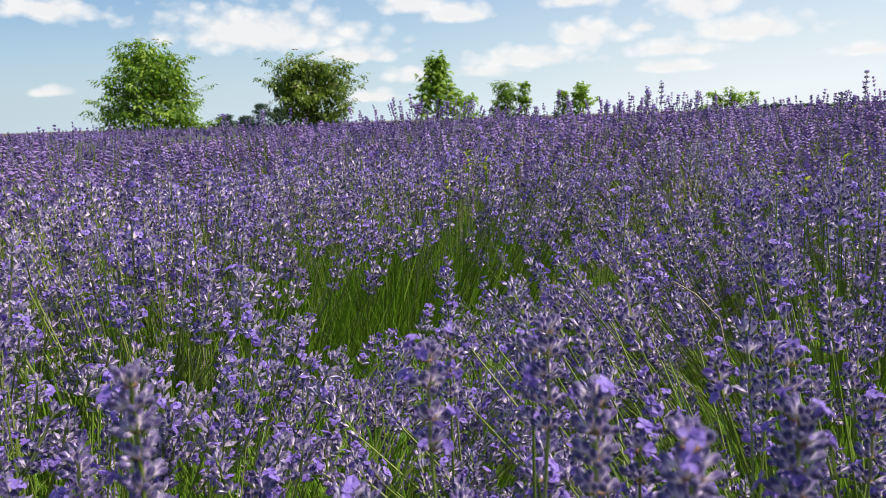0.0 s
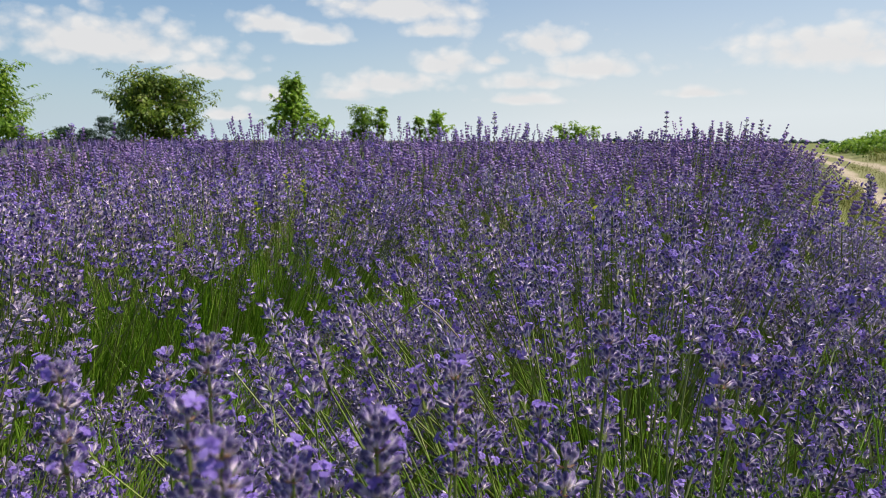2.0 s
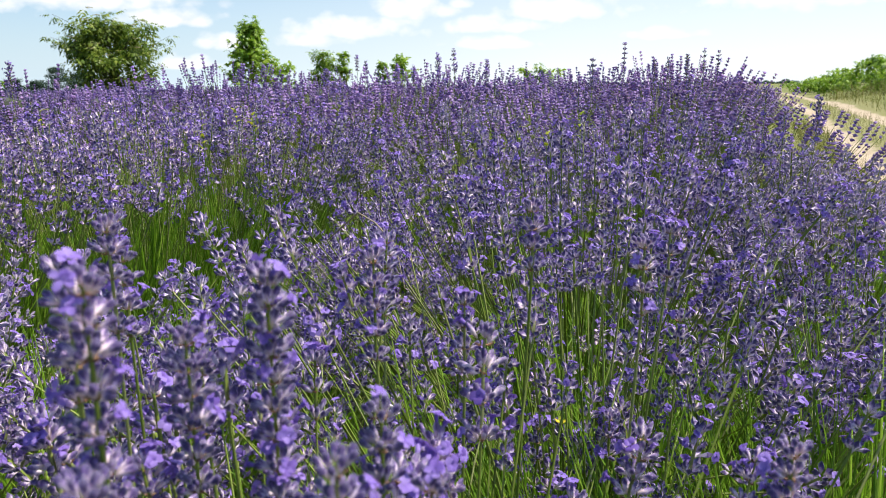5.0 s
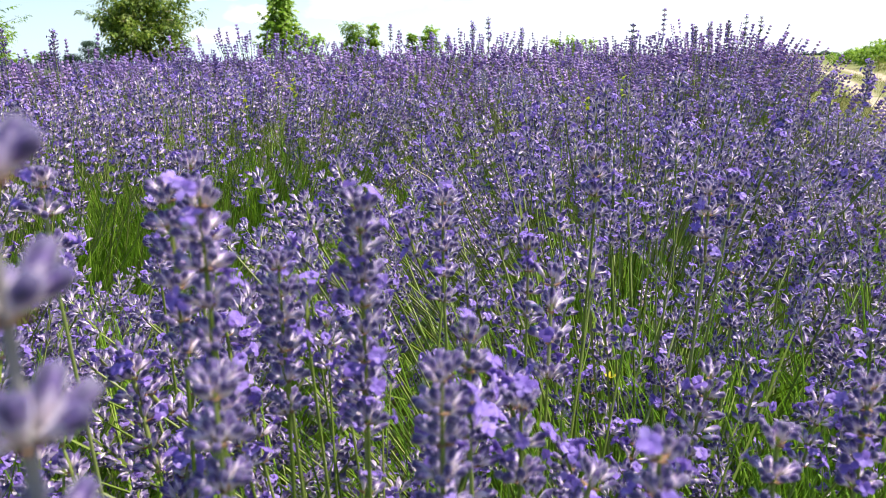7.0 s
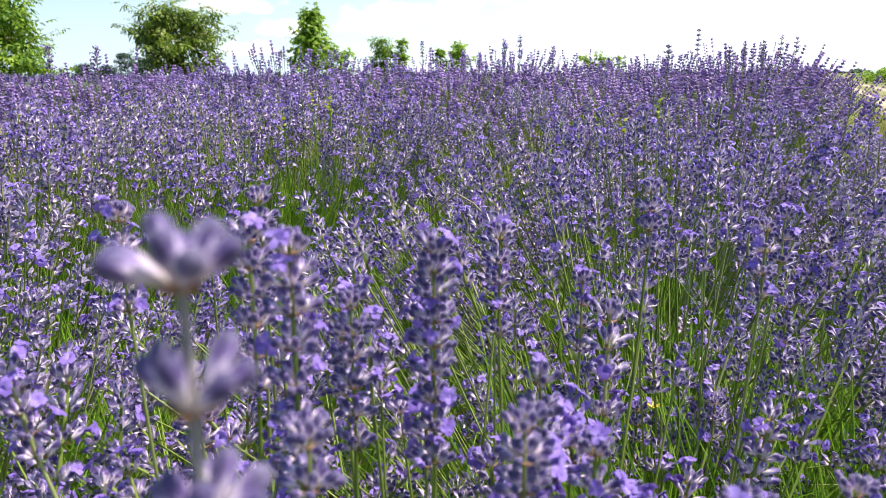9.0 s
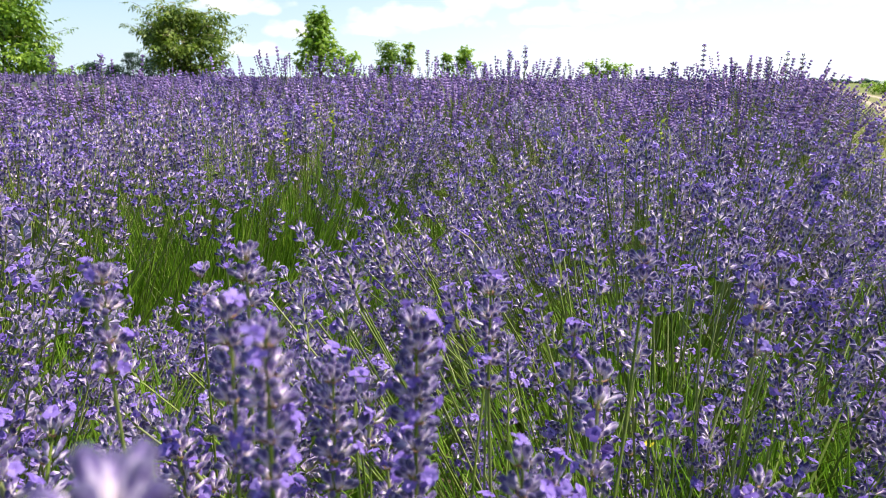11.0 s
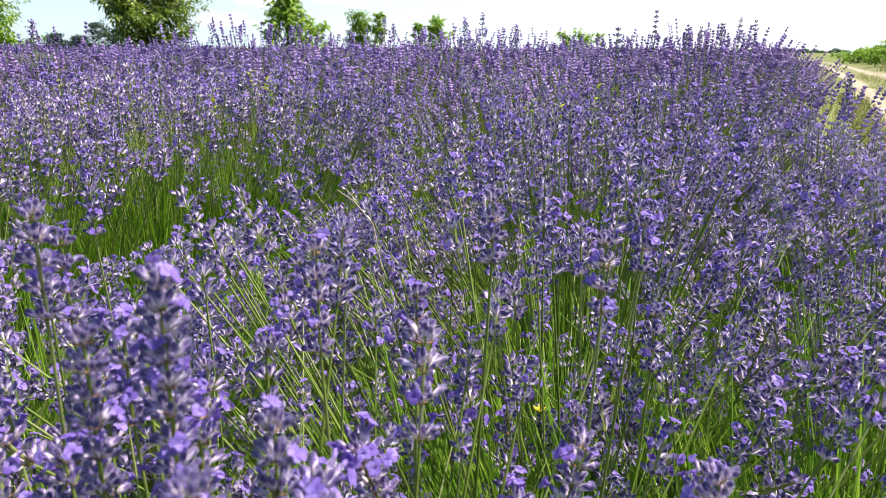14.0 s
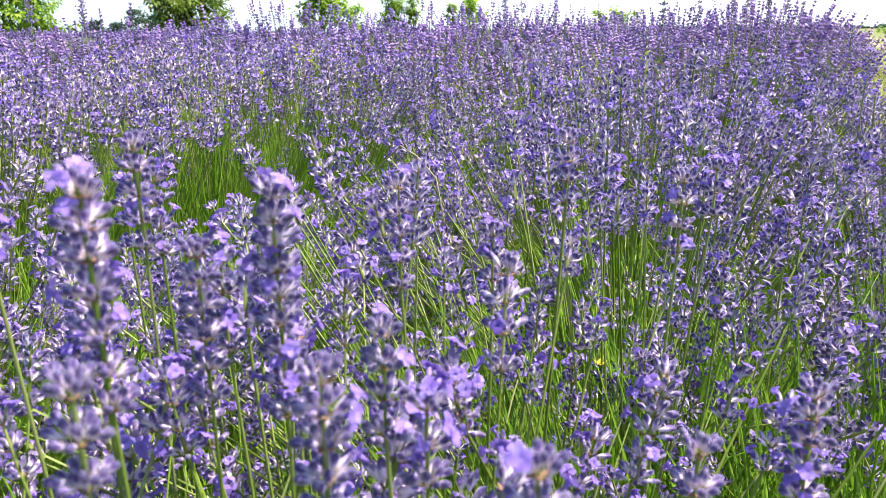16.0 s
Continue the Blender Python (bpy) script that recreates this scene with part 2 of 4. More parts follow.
def ground_colour(n):
    here = n.add("ShaderNodeNewGeometry").outputs["Position"]
    split = n.add("ShaderNodeSeparateXYZ")
    n.put(split.inputs[0], here)
    x, y, _ = split.outputs
    across = n.maths("ADD", n.maths("MULTIPLY", x, 0.8), n.maths("MULTIPLY", y, -0.6))
    along = n.maths("MAXIMUM", n.maths("ADD", n.maths("MULTIPLY", x, 0.6), n.maths("MULTIPLY", y, 0.8)), 0.0)
    across = n.maths("ADD", across, n.maths("MULTIPLY", n.maths("MULTIPLY", along, along), 0.0006))
    wander = n.maths("ADD", across, n.maths("MULTIPLY", n.maths("SUBTRACT", n.noise(here, 0.9, 4, 0.6), 0.5), 0.55))
    wander = n.maths("ADD", wander, n.maths("MULTIPLY", n.maths("SUBTRACT", n.noise(here, 7, 4, 0.6), 0.5), 0.25))
    soil = n.ramp(n.noise(here, 30, 6, 0.7), (0.3, (0.075, 0.050, 0.032)), (0.7, (0.17, 0.12, 0.08)))
    dust = n.ramp(n.noise(here, 9, 6, 0.7), (0.3, (0.36, 0.27, 0.18)), (0.7, (0.52, 0.42, 0.30)))
    dry = n.ramp(n.noise(here, 14, 5, 0.7), (0.3, (0.13, 0.15, 0.035)), (0.7, (0.28, 0.24, 0.10)))
    green = n.ramp(n.noise(here, 5, 6, 0.7), (0.3, (0.10, 0.13, 0.025)), (0.7, (0.22, 0.21, 0.06)))
    verge = n.mix(n.ramp(n.maths("MULTIPLY", n.maths("ADD", wander, 0.6), 0.1), (0.02, 0.0), (0.06, 1.0)), soil, green)

    def band(a, b, soft):
        rise = n.maths("MULTIPLY", n.maths("SUBTRACT", wander, a), 1 / soft)
        fall = n.maths("MULTIPLY", n.maths("SUBTRACT", b, wander), 1 / soft)
        node = n.add("ShaderNodeClamp")
        n.put(node.inputs[0], n.maths("MINIMUM", rise, fall))
        return node.outputs[0]

    strip = n.mix(band(0.80, 3.2, 0.15), verge, dry)
    one = n.mix(band(0.82, 1.25, 0.10), strip, dust)
    return n.mix(band(1.95, 2.5, 0.12), one, dust)


GROUND = material("soil_and_verge", ground_colour, 0.95, bump=0.8, bump_scale=40)


# ---- mesh helpers ----
class Soup:
    """Gathers many small pieces into one mesh."""

    def __init__(self):
        self.v, self.f, self.m, self.a, self.count = [], [], [], [], 0

    def add(self, piece, turn=None, shift=None):
        v, f, m, a = piece
        if turn is not None:
            v = v @ np.asarray(turn, dtype=float).T
        if shift is not None:
            v = v + np.asarray(shift, dtype=float)
        self.v.append(v)
        self.f.append(f + self.count)
        self.m.append(m)
        self.a.append(a)
        self.count += len(v)

    def piece(self):
        return np.concatenate(self.v), np.concatenate(self.f), np.concatenate(self.m), np.concatenate(self.a)

    def mesh(self, name, materials, smooth=False):
        v, f, m, a = self.piece()
        mesh = bpy.data.meshes.new(name)
        mesh.vertices.add(len(v))
        mesh.vertices.foreach_set("co", v.astype(np.float32).ravel())
        mesh.loops.add(len(f) * 3)
        mesh.loops.foreach_set("vertex_index", f.astype(np.int32).ravel())
        mesh.polygons.add(len(f))
        mesh.polygons.foreach_set("loop_start", np.arange(0, len(f) * 3, 3, dtype=np.int32))
        mesh.polygons.foreach_set("material_index", m.astype(np.int32))
        for one in materials:
            mesh.materials.append(one)
        mesh.attributes.new("along", "FLOAT", "POINT").data.foreach_set("value", a.astype(np.float32))
        mesh.update(calc_edges=True)
        mesh.polygons.foreach_set("use_smooth", np.full(len(f), smooth))
        return mesh


def raw(v, f, mat=0, along=None):
    v, f = np.array(v, dtype=float), np.array(f, dtype=int)
    return v, f, np.full(len(f), mat), np.zeros(len(v)) if along is None else np.array(along, dtype=float)


def lathe(rings, sides, mat=0, lump=None, ribs=0.0, dark=0.0):
    """A closed turned body from (height, radius) rings, the first and last drawn to a point."""
    v, along, top = [], [], rings[-1][0]
    for z, r in rings[1:-1]:
        for k in range(sides):
            a = 2 * math.pi * k / sides
            q = r * (1 + (lump or 0) * (-1) ** k)
            v.append((q * math.cos(a), q * math.sin(a), z))
            along.append(z / top * (ribs if ribs and k % 2 == 0 else 1.0) + dark)
    f, n = [], len(rings) - 2
    for i in range(n - 1):
        for k in range(sides):
            a, b = i * sides + k, i * sides + (k + 1) % sides
            f += [(a, b, b + sides), (a, b + sides, a + sides)]
    v += [(0, 0, rings[0][0]), (0, 0, top)]
    along += [0, 1]
    low, high = n * sides, n * sides + 1
    for k in range(sides):
        f.append((low, (k + 1) % sides, k))
        f.append((high, (n - 1) * sides + k, (n - 1) * sides + (k + 1) % sides))
    return raw(v, f, mat, along)


def tube(points, radii, sides=3, mat=0):
    points = [Vector(p) for p in points]
    v, f = [], []
    for i, (p, r) in enumerate(zip(points, radii)):
        way = (points[min(i + 1, len(points) - 1)] - points[max(i - 1, 0)]).normalized()
        side = way.orthogonal().normalized() if i == 0 else (side - way * side.dot(way)).normalized()
        up = way.cross(side)
        for k in range(sides):
            a = 2 * math.pi * k / sides
            v.append(p + (side * math.cos(a) + up * math.sin(a)) * r)
    for i in range(len(points) - 1):
        for k in range(sides):
            a, b = i * sides + k, i * sides + (k + 1) % sides
            f += [(a, b, b + sides), (a, b + sides, a + sides)]
    return raw(v, f, mat, np.repeat(np.linspace(0, 1, len(points)), sides))


def blade(length, width, bend, fold=0.25, mat=0, steps=2):
    """A narrow leaf with a keel, bending over toward +x as it rises."""
    v, f = [], []
    for i in range(steps + 1):
        t = i / steps
        w = width * (0.55 + 0.45 * math.sin(math.pi * min(t + 0.25, 1))) * (1 - t ** 3)
        x, z = bend * length * t * t, length * t * (1 - 0.3 * abs(bend) * t)
        v += [(x, -w / 2, z), (x - fold * w, 0, z), (x, w / 2, z)]
    for i in range(steps):
        for k in (0, 1):
            a = 3 * i + k
            f += [(a, a + 1, a + 4), (a, a + 4, a + 3)]
    return raw(v, f, mat)


def turned(rx=0.0, ry=0.0, rz=0.0):
    return np.array(Euler((rx, ry, rz)).to_matrix())


def pointing(way, spin=0.0):
    """A turn that lays +z along way."""
    return np.array((Vector(way).to_track_quat("Z", "Y").to_matrix() @ Euler((0, 0, spin)).to_matrix()))


def part(name, mesh, parent=None, label="", matrix=None):
    ob = new(name, mesh)
    if parent is not None:
        ob.parent = parent
    if matrix is not None:
        ob.matrix_local = matrix
    return tagged(ob, label) if label else ob


# ---- the lie of the land ----
ALONG, ACROSS = Vector((0.6, 0.8, 0)), Vector((0.8, -0.6, 0))


def at_row(s, n):
    p = ALONG * s + ACROSS * n
    return p.x, p.y


def smooth(a, b, x):
    t = min(max((x - a) / (b - a), 0.0), 1.0)
    return t * t * (3 - 2 * t)


def land(x, y):
    """The ground's height: a low swell under the lavender, level along the track, a bank beyond it."""
    n, s = 0.8 * x - 0.6 * y, 0.6 * x + 0.8 * y
    n += 0.0006 * min(max(s, 0), 60) ** 2
    swell = 0.155 * math.exp(-((x - 1.25) / 1.2) ** 2 - ((y - 4.9) / 2.2) ** 2) + 0.10 * smooth(1.5, 4.5, math.hypot(x, y))
    swell += 0.028 * math.exp(-((s - 3.6) / 1.5) ** 2 - ((n + .2) / .9) ** 2)
    swell += 0.058 * math.exp(-((s - 6.2) / 2.2) ** 2 - ((n + 1.2) / 1.0) ** 2)
    swell += 0.095 * math.exp(-((x + .55) / .45) ** 2 - ((y - 4.6) / .7) ** 2)
    swell *= smooth(0.8, 0.0, n)
    bank = 0.55 * smooth(2.9, 5.5, n) * smooth(60, 20, n)
    ruts = -0.05 * (math.exp(-((n - 1.03) / 0.16) ** 2) + math.exp(-((n - 2.22) / 0.2) ** 2))
    return swell + bank + ruts + 0.012 * noise.noise((x * 2.3, y * 2.3, 0))


def make_ground():
    """One sheet out to the horizon, fine near the camera and coarser with distance."""
    def steps(spread):
        near = np.arange(-14, 14.01, 0.2)
        far = np.array([16, 19, 23, 28, 35, 45, 60, 85, 120, 180, 280, 450, 800, 1500, 2600]) * spread
        return np.concatenate([-far[::-1], near, far])
    xs = ys = steps(1.0)
    v = [(x, y, land(x, y)) for y in ys for x in xs]
    w, f = len(xs), []
    for j in range(len(ys) - 1):
        for i in range(w - 1):
            a = j * w + i
            f += [(a, a + 1, a + w + 1), (a, a + w + 1, a + w)]
    soup = Soup()
    soup.add(raw(v, f))
    tagged(new("ground", soup.mesh("ground", [GROUND], True)), "dry brown soil with grass verge and dusty wheel ruts", "ground", kind="structure")


make_ground()

# ---- lavender ----
rng = random.Random(7)
SPIKE_MATERIALS = [CALYX, COROLLA, BRACT, STALK]
FADED_MATERIALS = [FADED, COROLLA, BRACT, STALK]
CALYXES = {
    3: lathe([(0, 0), (.0004, .0006), (.0026, .0010), (.0056, .0018), (.0078, .0019), (.0092, .0013), (.0097, 0)], 8, 0, 0.10, .64),
    2: lathe([(0, 0), (.0012, .0008), (.0060, .0018), (.0084, .0013), (.0095, 0)], 4, 0, None, .64),
    1: lathe([(0, 0), (.0060, .0020), (.0094, 0)], 4, 0, None, .66, .02),
    0: lathe([(0, 0), (.0060, .0023), (.0094, 0)], 3, 0, None, .68, .02),
}


BROAD = lathe([(0, 0), (.0004, .0006), (.0026, .0010), (.0056, .0018), (.0078, .0019), (.0092, .0013), (.0097, 0)], 8, 0, 0.08, .64)


def corolla(level):
    """Two-lipped flower: a short tube and five spread lobes."""
    soup = Soup()
    if level >= 2:
        soup.add(lathe([(0, 0), (.0002, .0007), (.0042, .0011), (.0044, 0)], 5, 1))
    lobes = (5 if level >= 1 else 3)
    for k in range(lobes):
        a = 2 * math.pi * k / lobes
        big = .0046 if k in (0, 1) else .0034
        if level >= 3:
            v = [(0, -.0006, .0038), (0, .0006, .0038), (big * .45, -.0016, .0050), (big * .45, .0016, .0050), (big * .9, -.0014, .0048), (big * .9, .0014, .0048), (big * 1.08, 0, .0043), (big * .5, 0, .0046)]
            f = [(0, 1, 7), (0, 7, 2), (1, 3, 7), (2, 7, 4), (7, 3, 5), (7, 5, 6), (7, 6, 4)]
        else:
            v = [(0, 0, .0034), (big * .45, -.0019, .0052), (big * .95, -.0014, .0046), (big * .95, .0014, .0046), (big * .45, .0019, .0052)]
            f = [(0, 1, 4), (1, 2, 4), (2, 3, 4)]
        soup.add(raw(v, f, 1), turned(0, rng.uniform(-.25, .25), a + rng.uniform(-.2, .2)))
    return soup.piece()


def spike(level, r, bloom=0.25, length=None, open_top=False, airy=False):
    """A flower spike on its axis from z = 0 up: whorls of calyces, some flowers open, small bracts."""
    soup = Soup()
    length = length or (r.uniform(.026, .054) if level > 1 else r.uniform(.018, .046))
    heights, z, step = [], 0.0, .0182 if airy else r.uniform(.0145, .018) if level == 3 else r.uniform(.010, .0175)
    while z < length:
        heights.append(z)
        z += step * r.uniform(.93, 1.07)
        step = max(.0085, step * (1.0 if airy else .94 if level == 3 else .90))
    flowers = [corolla(level) for _ in range(3)]
    around = 9 if airy else {3: 15, 2: 12, 1: 9, 0: 8}[level]
    for i, z in enumerate(heights):
        last = i == len(heights) - 1
        spin = r.uniform(0, 6.3)
        count = around - (2 if last and not airy else 0) - r.choice((0, 0, 1, 2))
        for k in range(count):
            a = spin + 2 * math.pi * k / count + r.uniform(-.25, .25)
            tip = r.uniform(.80, 1.25) if k % 3 else r.uniform(.20, .60)
            tip *= .62 if last and not airy else 1.0
            size = r.uniform(.92, 1.15) * (1.02 if airy else .92 if last else 1.0) * (1.0 if airy else .84 if level == 3 else .88 if level == 2 else 1.0)
            turn = turned(0, 0, a) @ turned(0, tip, 0) @ (turned(0, 0, r.uniform(0, 6)) * size)
            out_by = .0032 if level > 1 and not airy and k % 3 else .0015
            foot = np.array((out_by * math.cos(a), out_by * math.sin(a), z + r.uniform(-.0022, .0026) * (0 if airy else 1)))
            soup.add(BROAD if airy else CALYXES[level], turn, foot)
            want = bloom * (1.9 if (open_top and i >= len(heights) - 2) else 1.0)
            if r.random() < want:
                out = turned(0, 0, a) @ turned(0, tip, 0)
                soup.add(r.choice(flowers), out @ turned(r.uniform(-.5, .5), r.uniform(-.5, .5), r.uniform(0, 6)) * r.uniform(.8, 1.22), foot + out @ np.array((0, 0, .0062)))
        if level >= 2:
            for k in range(2 if level == 2 else 4):
                a = spin + k * (math.pi if level == 2 else math.pi / 2)
                leaf = raw([(.0008, -.0016, 0), (.0008, .0016, 0), (.0050, 0, .0012), (.0026, 0, -.0006)], [(0, 1, 3), (0, 3, 2), (1, 2, 3)], 2)
                soup.add(leaf, turned(0, 0, a), (0, 0, z - .001))
    soup.add(tube([(0, 0, -.002), (0, 0, heights[-1] * .5), (0, 0, heights[-1] + .002)], [.0013, .0012, .0009] if airy else [.0012, .0011, .0008], 6 if airy else 4 if level >= 2 else 3, 3))
    return soup.piece()


def star_spike(r, points=5, most=5):
    """A spike for the middle distance: each whorl one ragged ring of points."""
    soup = Soup()
    z, step = 0.0, r.uniform(.013, .019)
    for i in range(r.choice((most - 1, most))):
        v, f = [(0, 0, z - .004), (0, 0, z + .008)], []
        for j in range(points):
            a = 2 * math.pi * j / points + r.uniform(-.2, .2)
            q = r.uniform(.0075, .0108) if (j % 2 or points < 5) else .0045
            v.append((q * math.cos(a), q * math.sin(a), z + (.005 if j % 2 else .002)))
        for j in range(points):
            a, b = 2 + j, 2 + (j + 1) % points
            f += [(0, b, a), (1, a, b)]
        soup.add(raw(v, f, 0))
        z += step
        step *= .86
    return soup.piece()


def far_spike(r):
    h = r.uniform(.05, .085)
    return lathe([(0, 0), (h * .45, r.uniform(.008, .0105)), (h, 0)], 3)


def stalk_curve(length, lean, sway):
    """Points from the foot up: rises steeply, then leans over, as weight pulls it."""
    pts = []
    for i in range(5):
        t = i / 4
        a = lean * (0.75 + 0.35 * t)
        pts.append((length * t * math.sin(a), sway * math.sin(math.pi * t), length * t * math.cos(a)))
    return pts


def fan(r, count, spread, reach, tallest, vary=1.0):
    """Where a plant's stalks stand: foot, direction of lean, lean and length of each."""
    for _ in range(count):
        q = math.sqrt(r.random())
        a = r.uniform(0, 2 * math.pi)
        lean = spread * q * r.uniform(.82, 1.1)
        foot = (reach * q * math.cos(a), reach * q * math.sin(a))
        yield foot, a + r.uniform(-.35, .35), lean, tallest * (1 - vary * (.26 + .2 * q) * r.random() ** 1.5) * (1 - .05 * q)


def leaf_mound(r, count, height, radius, long=1.0, lean=.65):
    """The plant's leafy body: narrow leaves on short shoots, and the old wood beneath."""
    soup = Soup()
    fine = 2 if count > 400 else 1
    kinds = [blade(r.uniform(.045, .085), .0042, r.uniform(.1, .6), .25, 0, fine) for _ in range(5)]
    for _ in range(count):
        q, a = math.sqrt(r.random()), r.uniform(0, 6.3)
        z = height * (1 - .55 * q * q) * r.uniform(.25, 1.0)
        turn = turned(0, 0, a + r.uniform(-.7, .7)) @ turned(0, q * .9 * r.uniform(.3, 1.2), 0)
        soup.add(r.choice(kinds), turn * r.uniform(.8, 1.5), (radius * q * math.cos(a), radius * q * math.sin(a), z))
    shoots = [blade(r.uniform(.20, .32), .0028, r.uniform(.05, .35), .3, 0, fine) for _ in range(6)]
    for _ in range(count):
        q, a = math.sqrt(r.random()), r.uniform(0, 6.3)
        turn = turned(0, 0, a + r.uniform(-.5, .5)) @ turned(0, q * lean * r.uniform(.3, 1.2), 0)
        soup.add(r.choice(shoots), turn * r.uniform(.8, 1.4) * long, (.8 * radius * q * math.cos(a), .8 * radius * q * math.sin(a), .03 + .12 * r.random()))
    return soup.mesh("foliage", [LEAF])


def woody_base(r):
    soup = Soup()
    for k in range(7):
        a = 2 * math.pi * k / 7 + r.uniform(-.3, .3)
        c, s = math.cos(a), math.sin(a)
        soup.add(tube([(0, 0, -.02), (.05 * c, .05 * s, .07), (.12 * c, .12 * s, .15), (.17 * c, .17 * s, .24)], [.011, .008, .006, .003], 4))
    return soup.mesh("woody_base", [BARK])


# shared pieces for the plants by the camera
STALKS = []
for i in range(9):
    lean = radians([3, 8, 13, 18, 24, 30, 36, 41, 46][i])
    pts = stalk_curve(1.0, lean, .02 * (-1) ** i)
    soup = Soup()
    soup.add(tube([(p[0] * .58, p[1] * .58, p[2] * .58) for p in pts], [.0016, .0014, .0013, .0012, .0010], 4))
    tip = Vector(pts[-1]) * .58
    way = Vector(pts[-1]) - Vector(pts[-2])
    STALKS.append((soup.mesh("flower_stalk", [STALK], True), tip, way.normalized(), lean))
seeds = random.Random(21)


def spike_mesh(level, bloom, materials=SPIKE_MATERIALS):
    soup = Soup()
    soup.add(spike(level, seeds, bloom))
    return soup.mesh("flower_spike", materials, level >= 2)


FINE = [spike_mesh(2, bloom=b) for b in (.06, .10, .15, .20, .24, .30, .36, .12, .26, .16)]
PLAIN = [spike_mesh(1, bloom=b) for b in (.05, .10, .15, .19, .25, .34, .13, .24)]
FADED_FINE = [spike_mesh(2, b, FADED_MATERIALS) for b in (.03, .08, .14, .2)]
FADED_PLAIN = [spike_mesh(1, b, FADED_MATERIALS) for b in (.03, .08, .14, .2)]
MOUNDS = [leaf_mound(rng, 760, .34, .32, 1.1) for _ in range(3)]
WOOD = [woody_base(rng) for _ in range(2)]


def pieced_plant(x, y, tallest, r, keep, count, fat=1.0, faded=False):
    """A plant close to the camera: every stalk and its spike is a piece."""
    ground = land(x, y)
    plant = new("lavender_plant")
    plant.matrix_world = pose(x, y, ground)
    tagged(plant, "bushy lavender in full bloom with fanned green stalks", "lavender", "lavender in rows")
    tagged(part("foliage", r.choice(MOUNDS), plant, "narrow green leaves", pose(0, 0, .02, 0, 0, r.uniform(0, 360))), kind="stuff")
    part("woody_base", r.choice(WOOD), plant, "", pose(0, 0, 0, 0, 0, r.uniform(0, 360)))
    rest_stems, rest_heads = Soup(), Soup()
    kinds = [spike(1, r, r.choice((.04, .10, .2))) for _ in range(8)]
    for i, (foot, a, lean, length) in enumerate(fan(r, count, radians(46), .19, tallest)):
        mesh, tip, way, _ = min(STALKS, key=lambda s: abs(s[3] - lean))
        grow = (length - .06) / .58
        m = pose(foot[0], foot[1], .03, 0, 0, math.degrees(a)) @ Matrix.Diagonal((grow, grow, grow, 1))
        end = plant.matrix_world @ m @ tip
        if not keep(end):
            continue
        if i % 10 > 6:
            turn = np.array(m.to_3x3()) / grow
            rest_stems.add(tube([m @ Vector([p * .58 for p in q]) for q in stalk_curve(1.0, lean, 0)][::2], [.0016, .0013, .0010], 3))
            rest_heads.add(r.choice(kinds), turn @ pointing(Vector(way) + Vector((0, 0, .35)), r.uniform(0, 6)) * r.uniform(.9, 1.3) * fat, m @ Vector([p * .58 for p in stalk_curve(1.0, lean, 0)[-1]]))
            continue
        stem = part("flower_stalk", mesh, plant, "", m)
        near = (end - Vector((.13, .02, .77))).length
        old = faded and r.random() < .22
        head = r.choice((FADED_FINE if old else FINE) if near < .52 else (FADED_PLAIN if old else PLAIN))
        size = r.uniform(.85, 1.25) * fat / grow
        lift = (Vector(way) + Vector((0, 0, .35))).normalized().to_track_quat("Z", "Y").to_matrix().to_4x4()
        part("flower_spike", head, stem, "", Matrix.Translation(tip) @ lift @ pose(0, 0, 0, 0, 0, r.uniform(0, 360)) @ Matrix.Diagonal((size, size, size, 1)))
    if rest_heads.count:
        tagged(part("stem_tuft", rest_stems.mesh("stem_tuft", [STALK]), plant), kind="stuff")
        tagged(part("bloom", rest_heads.mesh("bloom", SPIKE_MATERIALS), plant, "violet flower spikes"), kind="stuff")
    return plant


def joined_heads(r, count, spread, reach, tallest, maker, sides, vary=1.0, fat=1.0):
    """All stalks and spikes of a plant that stands farther off."""
    stems, heads = Soup(), Soup()
    kinds = [maker(r) for _ in range(10)]
    for foot, a, lean, length in fan(r, count, spread, reach, tallest, vary):
        pts = [Vector(p) for p in stalk_curve(length - .06, lean, r.uniform(-.015, .015))]
        turn = Euler((0, 0, a)).to_matrix()
        pts = [turn @ p + Vector((foot[0], foot[1], .03)) for p in pts]
        few = [pts[1], pts[4]] if sides < 3 else [pts[0], pts[2], pts[4]]
        stems.add(tube(few, np.linspace(.0017, .0011, len(few)), 3))
        way = (pts[4] - pts[3]).normalized() + Vector((0, 0, .35))
        heads.add(r.choice(kinds), pointing(way, r.uniform(0, 6)) * r.uniform(.95, 1.3) * fat, pts[4])
    return stems, heads


